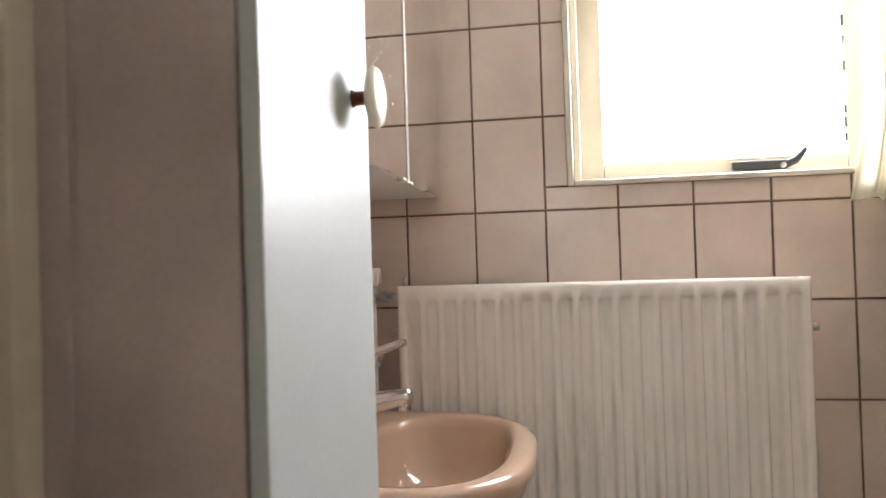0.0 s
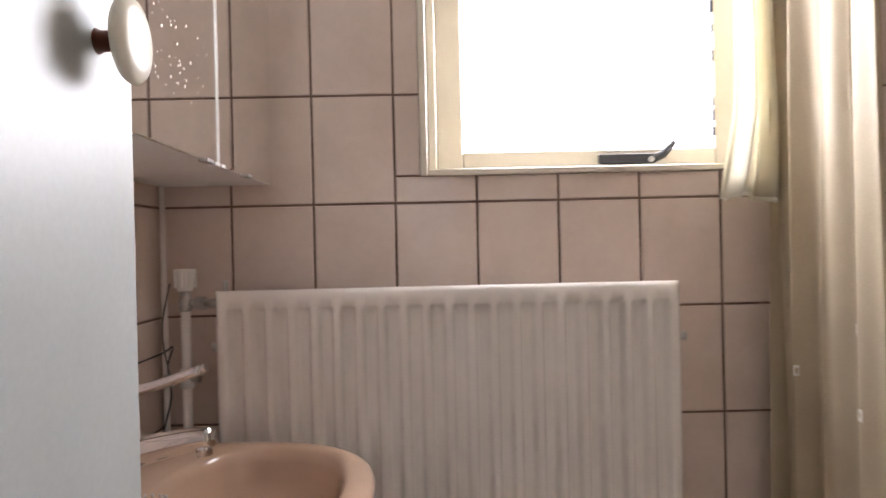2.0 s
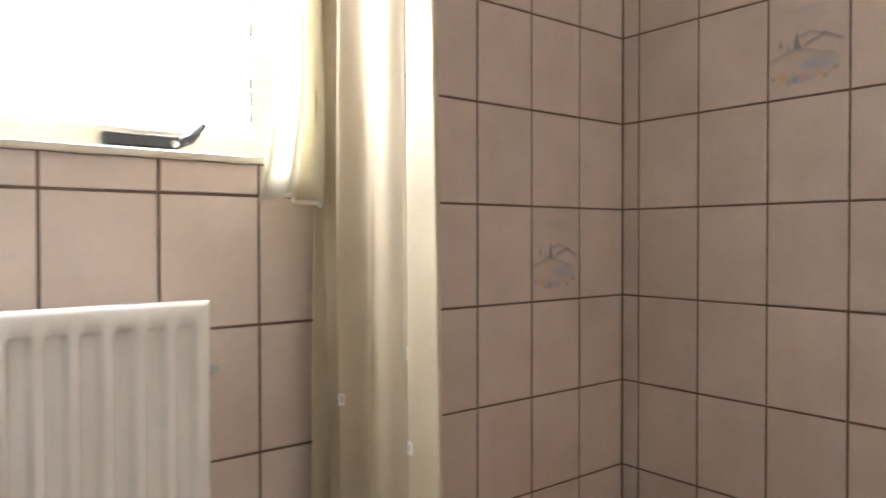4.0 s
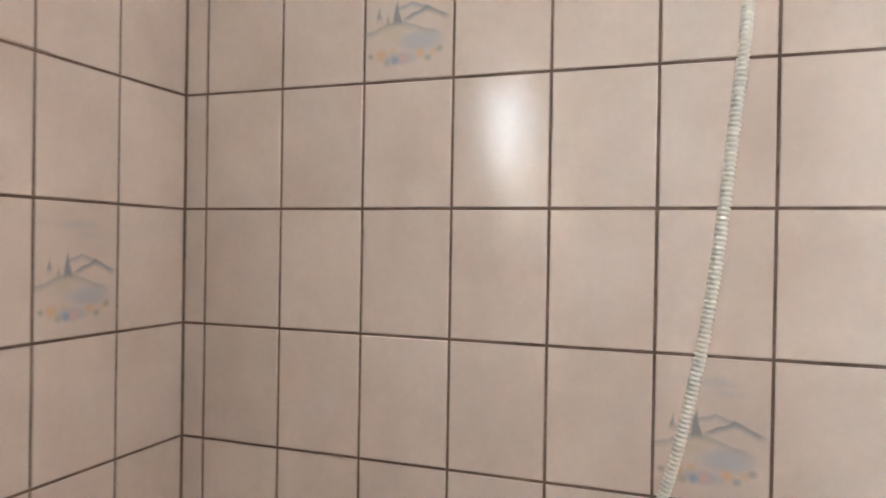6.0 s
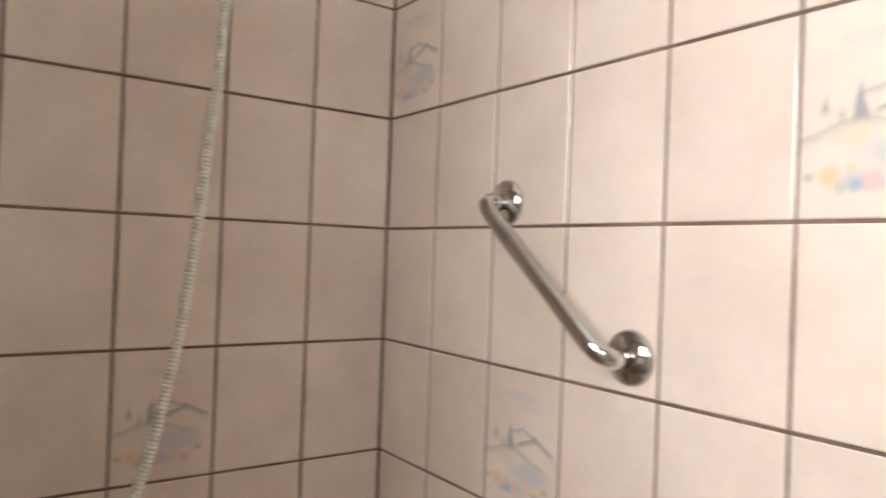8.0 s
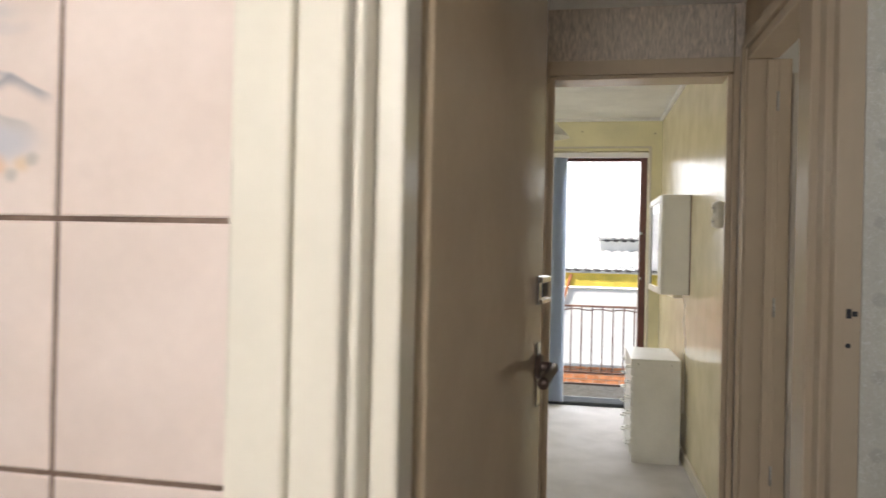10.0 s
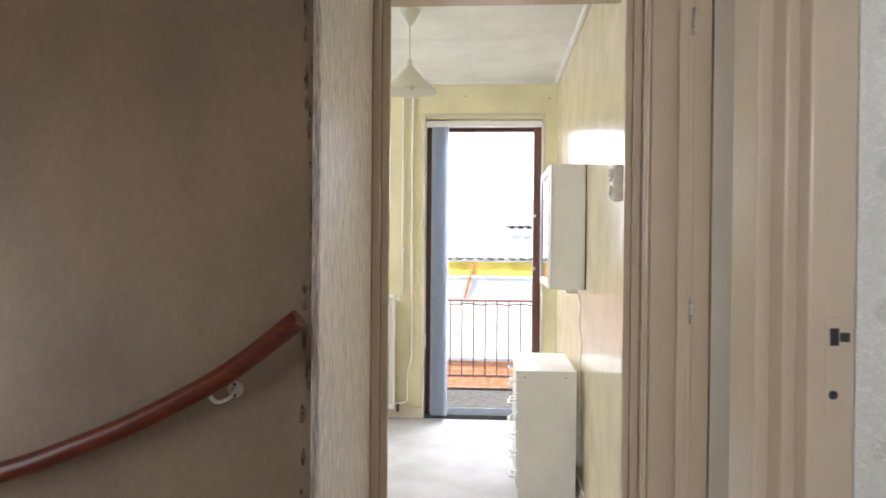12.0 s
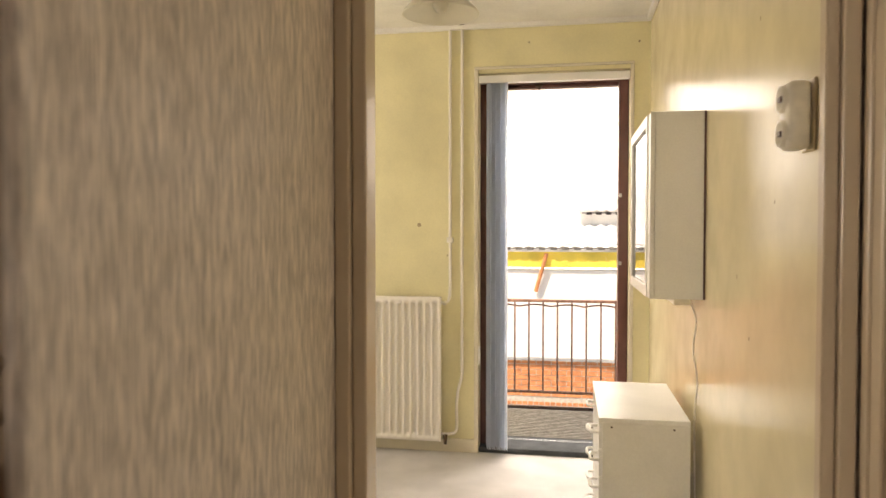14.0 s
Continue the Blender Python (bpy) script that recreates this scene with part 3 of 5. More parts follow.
def fins_bm(width, height):
    bm = bmesh.new()
    k = int(width / 0.033)
    for i in range(k):
        x = 0.03 + (width - 0.06) * i / (k - 1)
        add_box(bm, x - 0.0008, x + 0.0008, 0.021, 0.052, 0.03, height - 0.03)
    return bm


def radiator(name, label, at, width, height, pitch, plugs):
    ob = thing(name, label, "radiator", at)
    p = part("panel", panel_bm(width, height, pitch), RADIATOR, ob, smooth=True)
    p.data.polygons.foreach_set("use_smooth", [len(f.vertices) == 4 for f in p.data.polygons])
    part("convector", fins_bm(width, height), RADIATOR, ob)
    for x in (0.12, width - 0.12):
        part("bracket", box_bm((x - 0.015, x + 0.015, 0.0525, 0.088, height - 0.16, height - 0.06), bevel=0.002), RADIATOR, ob)
    for x, z, d in plugs:
        part("plug", tube_bm([(x, 0.012, z), (x + d, 0.012, z)], 0.0075, 10), STEEL, ob, "small metal plug", True)
    return ob


radiator("radiator", "white fluted steel panel radiator below the window", pose(-1.842, -0.094, 0.24), 0.812, 0.878, 0.03925, ((0.812, 0.78, 0.012), (0.0, 0.78, -0.009)))


def radiator_valve():
    ob = thing("radiator_valve", "white radiator valve on an upright pipe in the corner", "valve", pose(0.009, 0, 0))
    knob = part("valve_knob", lathe_bm([(0, 0), (0.0125, 0), (0.014, 0.004), (0.0195, 0.034), (0.019, 0.039), (0.0, 0.040)], 16), WHITE, ob, "white tapered plastic knob", True, pose(-1.915, -0.055, 1.118))
    for i in range(8):
        a = i * math.pi / 4
        part("rib", box_bm((-0.002, 0.002, 0.0165, 0.0205, 0.006, 0.034), bevel=0.001), WHITE, knob, m=pose(0, 0, 0, 0, 0, math.degrees(a)))
    part("valve_body", lathe_bm([(0, 0), (0.011, 0), (0.013, 0.006), (0.013, 0.02), (0.010, 0.024), (0.010, 0.036), (0, 0.036)], 16), STEEL, ob, "", True, pose(-1.915, -0.055, 1.082))
    part("union", tube_bm([(-1.915, -0.055, 1.096), (-1.888, -0.06, 1.096), (-1.888, -0.06, 1.096), (-1.842, -0.075, 1.096)], 0.0085, 10), STEEL, ob, "", True)
    part("union_nut", tube_bm([(-1.893, -0.06, 1.096), (-1.877, -0.063, 1.096)], 0.0125, 6), STEEL, ob)
    part("pipe", tube_bm([(-1.915, -0.055, 0.0), (-1.915, -0.055, 1.085)], 0.0085, 14), RADIATOR, ob, "cream painted pipe", True)
    part("air_vent", tube_bm([(-1.836, -0.08, 1.112), (-1.836, -0.08, 1.136)], 0.005, 8), STEEL, ob)
    tee = part("tee", tube_bm([(-1.915, -0.055, 0.945), (-1.915, -0.055, 0.978)], 0.0125, 12), WHITE, ob, "white pipe tee", True)
    part("branch", tube_bm([(0, 0, 0), (0.024, -0.004, 0)], 0.008, 10), STEEL, tee, m=pose(-1.915, -0.055, 0.962))
    return ob


radiator_valve()
thin_pipe = thing("thin_pipe", "thin cream pipe rising in the tiled corner", "pipe")
part("pipe", tube_bm([(-1.952, -0.032, 0.0), (-1.952, -0.032, 1.315)], 0.0055, 12), RADIATOR, thin_pipe, smooth=True)
part("clip", box_bm((-1.966, -1.945, -0.04, -0.024, 0.45, 0.462), bevel=0.001), WHITE, thin_pipe)
earth_wire = thing("earth_wire", "thin black earth wire clamped to the pipe", "cable")
part("wire", tube_bm(smooth_line([(-1.965, -0.10, 0.70), (-1.945, -0.075, 0.86), (-1.932, -0.064, 0.93), (-1.936, -0.066, 0.985), (-1.925, -0.07, 1.02), (-1.938, -0.08, 1.012), (-1.955, -0.17, 1.005)], 7), 0.0018, 6),
     BLACK, earth_wire)
part("clamp", box_bm((-1.942, -1.926, -0.072, -0.058, 0.95, 0.972), bevel=0.002), STEEL, earth_wire)
part("wire", tube_bm(smooth_line([(-1.932, -0.07, 0.97), (-1.947, -0.06, 1.05), (-1.943, -0.03, 1.13)], 6), 0.0015, 6), BLACK, earth_wire)


# ---- bathroom: washbasin and tap ----
def ring_shape(cx, cy, a_front, a_back, b, expo, back_expo, n, lo=-9):
    out = []
    for i in range(n):
        th = 2 * math.pi * i / n
        c, s = math.cos(th), math.sin(th)
        e = expo if c >= 0 else back_expo
        r = (abs(c) ** e + abs(s) ** e) ** (-1 / e)
        out.append((max(lo, cx + (a_front if c >= 0 else a_back) * r * c), cy + b * r * s))
    return out


def bowl_bm(rings):
    bm = bmesh.new()
    vs = [[bm.verts.new((x, y, z)) for x, y in shape] for shape, z in rings]
    n = len(vs[0])
    for a, b in zip(vs, vs[1:]):
        for i in range(n):
            bm.faces.new((a[i], a[(i + 1) % n], b[(i + 1) % n], b[i]))
    bm.faces.new(vs[0][::-1])
    bm.faces.new(vs[-1])
    bmesh.ops.recalc_face_normals(bm, faces=bm.faces[:])
    return bm


def washbasin():
    ob = thing("washbasin", "beige ceramic washbasin hung on the tiled wall", "washbasin")
    n, cy, wall = 72, -0.385, -1.964
    O = lambda f, g=1.0: ring_shape(-1.80, cy, 0.252 * f, 0.165, 0.262 * g, 2.7, 9, n, wall)
    I = lambda f, g: ring_shape(-1.725, cy, 0.132 * f, 0.125 * f, 0.208 * g, 2.5, 2.6, n)
    rings = [(O(0.35, 0.4), 0.68), (O(0.62, 0.66), 0.70), (O(0.86, 0.9), 0.765), (O(0.97, 0.98), 0.825), (O(1.0), 0.848), (O(0.995, 0.995), 0.859), (O(0.975, 0.98), 0.865),
             (O(0.92, 0.93), 0.868), (I(1.06, 1.05), 0.866), (I(1.0, 1.0), 0.860), (I(0.965, 0.97), 0.846), (I(0.92, 0.93), 0.82), (I(0.80, 0.83), 0.775), (I(0.5, 0.55), 0.742), (I(0.2, 0.14), 0.735)]
    part("bowl", bowl_bm(rings), CERAMIC, ob, smooth=True)
    part("drain", lathe_bm([(0, 0), (0.022, 0), (0.022, 0.003), (0.012, 0.001), (0, 0.001)], 20), CHROME, ob, "chrome drain", True, pose(-1.725, cy, 0.7365))
    part("overflow", lathe_bm([(0, 0), (0.011, 0), (0.011, 0.0015), (0, 0.002)], 16), BLACK, ob, "dark oval overflow hole", True, pose(-1.8365, -0.385, 0.838, 0, 66, 0))
    part("soap_tray", box_bm((-1.93, -1.87, -0.60, -0.50, 0.8665, 0.869), bevel=0.001), CERAMIC, ob)
    return ob


washbasin()


def tap():
    ob = thing("basin_tap", "chrome single-lever mixer tap on the washbasin", "tap")
    x, y = -1.878, -0.405
    part("body", lathe_bm([(0, 0), (0.030, 0), (0.030, 0.005), (0.026, 0.010), (0.023, 0.05), (0.025, 0.072), (0.024, 0.092), (0.016, 0.103), (0, 0.105)], 24), CHROME, ob, "", True, pose(x, y, 0.866))
    line = smooth_line([(x, y, 0.922), (x + 0.045, y - 0.011, 0.936), (x + 0.10, y - 0.024, 0.950), (x + 0.134, y - 0.031, 0.956)], 6)
    part("spout", tube_bm(line, 0.013, 16, [0.021 - 0.0085 * k / (len(line) - 1) for k in range(len(line))]), CHROME, ob, "", True)
    part("aerator", tube_bm([(x + 0.122, y - 0.028, 0.951), (x + 0.124, y - 0.029, 0.932)], 0.0105, 14), CHROME, ob, "", True)
    lev = part("lever", tube_bm(smooth_line([(x - 0.004, y, 0.968), (x + 0.002, y, 0.990), (x + 0.022, y - 0.004, 1.006), (x + 0.07, y - 0.014, 1.022), (x + 0.122, y - 0.026, 1.040)], 6), 0.007, 10), CHROME, ob, "slim chrome lever", True)
    part("lever_tip", tube_bm([(x + 0.118, y - 0.025, 1.0385), (x + 0.128, y - 0.028, 1.042)], 0.0055, 8), CHROME, lev)
    for i in range(11):
        a = i / 11 * 2 * math.pi
        part("chain_bead", lathe_bm([(0, -0.0022), (0.0016, -0.0015), (0.0022, 0), (0.0016, 0.0015), (0, 0.0022)], 8), STEEL, ob, m=pose(x + 0.045 + 0.018 * math.cos(a), y + 0.0 + 0.008 * math.sin(a), 0.871))
    return ob


tap()


# ---- bathroom: cabinets ----
def tall_cabinet():
    ob = thing("tall_cabinet", "tall shallow white cabinet with a porcelain knob", "cabinet")
    x0, x1, y0, y1 = -1.907, -1.758, -0.998, -0.664
    part("side_panel", box_bm((x0, x1, y0, y0 + 0.018, 0.0, 2.1), bevel=0.001), CABINET_SIDE, ob, "grey side panel")
    part("side_panel", box_bm((x0, x1, y1 - 0.018, y1, 0.0, 2.1), bevel=0.001), CABINET_SIDE, ob, "grey side panel")
    part("back_panel", box_bm((x0 - 0.006, x0 - 0.0005, y0, y1, 0.0, 2.1)), CABINET_SIDE, ob)
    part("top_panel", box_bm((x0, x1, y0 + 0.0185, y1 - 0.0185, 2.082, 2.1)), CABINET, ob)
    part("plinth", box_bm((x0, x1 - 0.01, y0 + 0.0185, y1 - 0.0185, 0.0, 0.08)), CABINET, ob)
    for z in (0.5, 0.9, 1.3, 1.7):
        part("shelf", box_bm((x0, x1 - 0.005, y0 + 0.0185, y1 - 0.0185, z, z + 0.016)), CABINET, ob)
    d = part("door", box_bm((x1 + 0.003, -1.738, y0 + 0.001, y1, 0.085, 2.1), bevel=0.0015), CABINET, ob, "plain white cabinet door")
    k = part("knob", lathe_bm([(0, 0.020), (0.010, 0.019), (0.026, 0.021), (0.034, 0.024), (0.037, 0.028), (0.034, 0.0325), (0.022, 0.036), (0.0, 0.0375)], 32), SOCKET_FACE, d, "glazed cream porcelain knob", True,
             pose(-1.738, -0.730, 1.366, 0, 90, 0))
    part("knob_stem", lathe_bm([(0, 0), (0.011, 0), (0.009, 0.004), (0.0085, 0.0205), (0, 0.0205)], 16), WOOD, d, "brown knob stem", True, pose(-1.738, -0.730, 1.366, 0, 90, 0))
    for z in (0.3, 1.9):
        part("hinge", tube_bm([(-1.747, y0 - 0.002, z), (-1.747, y0 - 0.002, z + 0.05)], 0.003, 8), STEEL, d)
    return ob


tall_cabinet()
# Brown strip paints the shaded gap behind the cabinet; the cream one is assumed.
batten = thing("gap_shade_strips", "brown strip standing in for the shaded gap behind the cabinet, with a cream strip", "batten")
part("batten", box_bm((-1.941, -1.9135, -1.0, -0.67, 0.0, 2.1), bevel=0.002), CABINET_SIDE, batten)
part("strip", box_bm((-1.964, -1.9415, -1.03, -0.99, 0.0, 2.1), bevel=0.003), CREAM, batten, "cream painted strip")


def mirror_cabinet():
    ob = thing("mirror_cabinet", "mirror-fronted bathroom cabinet with white underside", "cabinet")
    y0, y1, z0, z1 = -0.655, -0.003, 1.309, 1.97
    part("bottom_panel", box_bm((-1.964, -1.764, y0, y1, z0, z0 + 0.014), bevel=0.001), WHITE, ob)
    part("top_panel", box_bm((-1.964, -1.764, y0, y1, z1 - 0.014, z1)), WHITE, ob)
    for y in (y0, y1 - 0.014):
        part("side_panel", box_bm((-1.964, -1.764, y, y + 0.014, z0 + 0.0145, z1 - 0.0145)), WHITE, ob)
    part("back_panel", box_bm((-1.963, -1.958, y0 + 0.0145, y1 - 0.0145, z0 + 0.0145, z1 - 0.0145)), WHITE, ob)
    for a, b in ((y0, -0.340), (-0.336, y1)):
        d = part("door", box_bm((-1.7625, -1.757, a, b, z0, z1), bevel=0.0008), MIRROR, ob, "mirror glass door")
        part("edge_strip", box_bm((-1.7626, -1.7562, b - 0.0035 if b < -0.1 else a, b if b < -0.1 else a + 0.003, z0, z1)), WHITE, d, "pale ground glass edge")
        part("finger_clip", box_bm((-1.766, -1.7535, (a + b) / 2 - 0.02 if b > -0.1 else b - 0.055, (a + b) / 2 + 0.005 if b > -0.1 else b - 0.03, z0 - 0.003, z0 + 0.002), bevel=0.0008), STEEL, d)
        part("finger_clip", box_bm((-1.766, -1.7535, (b - 0.02) if b < -0.1 else a + 0.002, b - 0.001 if b < -0.1 else a + 0.02, z0 - 0.004, z0 + 0.001), bevel=0.0008), WHITE, d)
    rnd = random.Random(5)
    spots = bmesh.new()
    for i in range(70):
        y, z = -0.52 + rnd.gauss(0, 0.05), 1.43 + abs(rnd.gauss(0, 0.09)) - 0.06
        if -0.64 < y < -0.36 and 1.33 < z < 1.75:
            r = rnd.uniform(0.0005, 0.0015)
            q = [spots.verts.new((-1.7566, y + r * math.cos(t), z + r * 1.5 * math.sin(t))) for t in (0, 1, 2, 3, 4, 5, 6)]
            spots.faces.new(q)
    part("water_spots", spots, SPOT, ob, "dried white splashes")["kind"] = "stuff"
    return ob


mirror_cabinet()


# ---- bathroom: curtains, bath, shower ----
def cloth(name, bm, parent, material, thick=0.0015, label=""):
    ob = part(name, bm, material, parent, label, True)
    so = ob.modifiers.new("thickness", "SOLIDIFY")
    so.thickness = thick
    return ob


def shower_fold(u, z):
    """A place on the gathered shower curtain: u along the gather, z up."""
    low = (2.1 - z) / 1.65
    spread = 1.0 + 0.07 * low
    ax, ay = -0.828, -0.012
    bx, by = -0.822, -0.336 * spread
    calm = 1.0 - 0.82 * max(0.0, min(1.0, (u - 0.45) / 0.3))
    fold = calm * (0.020 * math.sin(u * 2 * math.pi * 4.2 + 0.5 * math.sin(2.2 * z) + 0.4) + 0.006 * math.sin(u * 2 * math.pi * 11 + z * 1.2)) + 0.0015 * math.sin(u * 70 + 2 * z)
    return Vector((ax + (bx - ax) * u + fold * (0.75 + 0.4 * low) - 0.012 * low, ay + (by - ay) * u + 0.012 * math.sin(u * 31 + z), z))


def shower_curtain():
    ob = thing("shower_curtain", "gathered satin cream shower curtain with woven squares", "curtain")
    bm = bmesh.new()
    nu, nz = 150, 24
    g = [[bm.verts.new(shower_fold(i / nu, 0.45 + 1.65 * k / nz)) for i in range(nu + 1)] for k in range(nz + 1)]
    for a, b in zip(g, g[1:]):
        for i in range(nu):
            bm.faces.new((a[i], a[i + 1], b[i + 1], b[i]))
    cloth("cloth", bm, ob, CURTAIN)
    for u, z in ((0.82, 1.05), (0.38, 0.965), (0.54, 0.955), (0.85, 0.925), (0.80, 0.78), (0.45, 0.74)):
        sq = bmesh.new()
        d = 0.009
        w = 0.012
        outer, inner = [], []
        for sx, sz in ((-1, -1), (1, -1), (1, 1), (-1, 1)):
            for lst, r in ((outer, 1.0), (inner, 0.5)):
                p = shower_fold(u + sx * w * r, z + sz * d * r)
                lst.append(sq.verts.new(p + Vector((-0.004, -0.004, 0))))
        for i in range(4):
            sq.faces.new((outer[i], outer[(i + 1) % 4], inner[(i + 1) % 4], inner[i]))
        m = part("woven_square", sq, CURTAIN_MOTIF, ob)
        s = m.modifiers.new("thickness", "SOLIDIFY")
        s.thickness = 0.001
    return ob


shower_curtain()
rail = thing("curtain_rail", "white shower curtain rail above the bath", "curtain rail")
part("tube", tube_bm([(-0.83, -0.001, 2.11), (-0.83, -1.269, 2.11)], 0.011, 12), WHITE, rail, smooth=True)


def window_curtain():
    ob = thing("window_curtain", "short satin cream window curtain gathered at one side", "curtain")
    bm = bmesh.new()
    nu, nz = 60, 22
    g = []
    for k in range(nz + 1):
        z = 1.262 + 0.84 * k / nz
        rowv = []
        flare = max(0.0, 1 - (z - 1.262) / 0.16)
        for i in range(nu + 1):
            u = i / nu
            x0, x1 = -0.905 - 0.026 * flare, -0.775
            y = -0.055 + 0.022 * math.sin(u * 2 * math.pi * 3.2 + 1.2 * z) + 0.008 * math.sin(u * 40) - 0.012 * flare
            rowv.append(bm.verts.new((x0 + (x1 - x0) * u + 0.006 * math.sin(z * 9 + u * 6), y, z + 0.008 * math.sin(u * 9) * (k == 0))))
        g.append(rowv)
    for a, b in zip(g, g[1:]):
        for i in range(nu):
            bm.faces.new((a[i], a[i + 1], b[i + 1], b[i]))
    cloth("cloth", bm, ob, WINDOW_CLOTH)
    hem = [(-0.93 + 0.155 * i / 40, -0.067 + 0.022 * math.sin(i / 40 * 2 * math.pi * 3.2 + 1.51) + 0.008 * math.sin(i), 1.262 + 0.007 * math.sin(i / 40 * 9)) for i in range(41)]
    part("hem", tube_bm(hem, 0.004, 8), WINDOW_CLOTH, ob, smooth=True)
    part("rod", tube_bm([(-1.52, -0.055, 2.105), (-0.76, -0.055, 2.105)], 0.006, 10), WHITE, ob)
    for x in (-1.5, -0.77):
        part("rod_bracket", box_bm((x - 0.006, x + 0.006, -0.055, 0.004, 2.099, 2.111)), WHITE, ob)
    return ob


window_curtain()


def bathtub():
    ob = thing("bathtub", "beige short bathtub set against the tiled walls", "bathtub")
    n = 64
    R = lambda f, g: ring_shape(-0.372, -0.635, 0.37 * f, 0.37 * f, 0.632 * g, 14, 14, n)
    I = lambda f, g: ring_shape(-0.372, -0.635, 0.31 * f, 0.31 * f, 0.56 * g, 5, 5, n)
    rings = [(R(0.97, 0.98), 0.0), (R(0.97, 0.98), 0.55), (R(0.999, 0.999), 0.565), (R(0.999, 0.999), 0.588), (R(0.985, 0.99), 0.596), (I(1.05, 1.04), 0.596), (I(1.0, 1.0), 0.586),
             (I(0.96, 0.97), 0.54), (I(0.86, 0.9), 0.3), (I(0.7, 0.8), 0.2), (I(0.2, 0.2), 0.19)]
    part("tub", bowl_bm(rings), CERAMIC, ob, smooth=True)
    part("drain", lathe_bm([(0, 0), (0.03, 0), (0.03, 0.003), (0, 0.004)], 20), CHROME, ob, "", True, pose(-0.37, -0.7, 0.192))
    return ob


bathtub()


def shower_hose():
    ob = thing("shower_hose", "ribbed metal shower hose hanging before the tiles", "shower hose")
    line = smooth_line([(-0.06, -0.935, 1.93), (-0.11, -0.925, 1.72), (-0.115, -0.916, 1.497), (-0.115, -0.904, 1.37), (-0.115, -0.894, 1.265), (-0.115, -0.878, 1.133), (-0.115, -0.864, 1.053),
                        (-0.115, -0.835, 0.924), (-0.10, -0.79, 0.80), (-0.055, -0.745, 0.75)], 60)
    pts, step, walked = [line[0]], 0.0015, 0.0
    for p, q in zip(line, line[1:]):
        d = (q - p).length
        while walked + d >= step * len(pts):
            pts.append(p + (q - p) * ((step * len(pts) - walked) / d))
        walked += d
    radii = [(0.0050, 0.0078, 0.0080, 0.0074)[i % 4] for i in range(len(pts))]
    part("hose", tube_bm(pts, 0.008, 10, radii), STEEL_HOSE, ob, smooth=True)
    part("wall_outlet", tube_bm([(0.0, -0.745, 0.75), (-0.055, -0.745, 0.75)], 0.014, 14), CHROME, ob, "", True)
    part("holder", tube_bm([(0.0, -0.935, 1.95), (-0.07, -0.935, 1.945)], 0.012, 14), CHROME, ob, "", True)
    return ob


STEEL_HOSE = mat("pale_ribbed_metal", (0.78, 0.77, 0.70), 0.28, 0.05, 60, metal=0.8)
shower_hose()


def grab_bar():
    ob = thing("grab_bar", "slanting chrome grab bar screwed to the tiles", "grab bar")
    a, b = Vector((-0.338, -1.27, 1.304)), Vector((-0.573, -1.27, 1.112))
    d = (b - a).normalized()
    out = Vector((0, 0.047, 0))
    pts = [a + Vector((0, 0.010, 0)), a + Vector((0, 0.035, 0))]
    pts += smooth_line([a + out * 0.62, a + out * 0.92 + d * 0.010, a + out * 1.05 + d * 0.034, a + out * 1.05 + d * 0.09, b + out * 1.05 - d * 0.09, b + out * 1.05 - d * 0.034, b + out * 0.92 - d * 0.010, b + out * 0.62], 6)
    pts += [b + Vector((0, 0.010, 0))]
    part("bar", tube_bm(pts, 0.0125, 18), CHROME, ob, smooth=True)
    for p in (a, b):
        f = part("flange", lathe_bm([(0, 0.0), (0.034, 0.0), (0.034, 0.003), (0.031, 0.008), (0.016, 0.013), (0.0125, 0.014), (0, 0.014)], 28), CHROME, ob, "round chrome flange", True, pose(p.x, p.y, p.z, -90))
        for s in (-1, 1):
            part("screw", lathe_bm([(0, 0), (0.004, 0), (0.003, 0.002), (0, 0.0022)], 10), STEEL, f, m=pose(0.023 * s, 0.0, 0.0105))
    return ob


grab_bar()

# ---- landing: frames, doors, handrail ----
joinery("door_frame_bedroom", [
    ("lining", (-1.190, -1.151, -4.176, -4.045, 0, 2.04)), ("architrave", (-1.186, -1.1585, -4.0595, -4.015, 0, 2.12)), ("moulding", (-1.213, -1.1865, -4.0445, -4.028, 0, 2.05)),
    ("lining", (-1.984, -1.962, -4.075, -4.045, 0, 2.04)), ("architrave", (-2.004, -1.978, -4.0595, -4.012, 0, 2.12)), ("moulding", (-1.9775, -1.955, -4.0445, -4.026, 0, 2.05)),
    ("head", (-1.962, -1.190, -4.176, -4.045, 2.04, 2.074)), ("head_moulding", (-1.955, -1.213, -4.0445, -4.026, 2.038, 2.055)), ("head_architrave", (-1.9775, -1.1865, -4.0595, -4.012, 2.0555, 2.12)),
], "cream painted bedroom door frame with moulded edges", material=FRAME)
joinery("door_frame_west_room", [
    ("lining", (-2.142, -2.018, -3.992, -3.945, 0, 2.09)), ("architrave", (-2.0295, -2.006, -4.011, -3.985, 0, 2.17)), ("moulding", (-2.0175, -2.010, -3.9845, -3.948, 0, 2.14)), ("door_stop", (-2.125, -2.095, -3.944, -3.931, 0, 2.085)),
    ("lining", (-2.142, -2.018, -3.088, -3.038, 0, 2.09)), ("architrave", (-2.0175, -1.979, -3.100, -2.976, 0, 2.17)), ("rebate", (-2.197, -2.1425, -3.992, -3.951, 0, 2.09)),
    ("head", (-2.142, -2.018, -3.945, -3.088, 2.09, 2.135)), ("head_moulding", (-2.0295, -2.006, -3.984, -3.1005, 2.142, 2.19)),
], "cream painted door frame of the side room", material=FRAME)
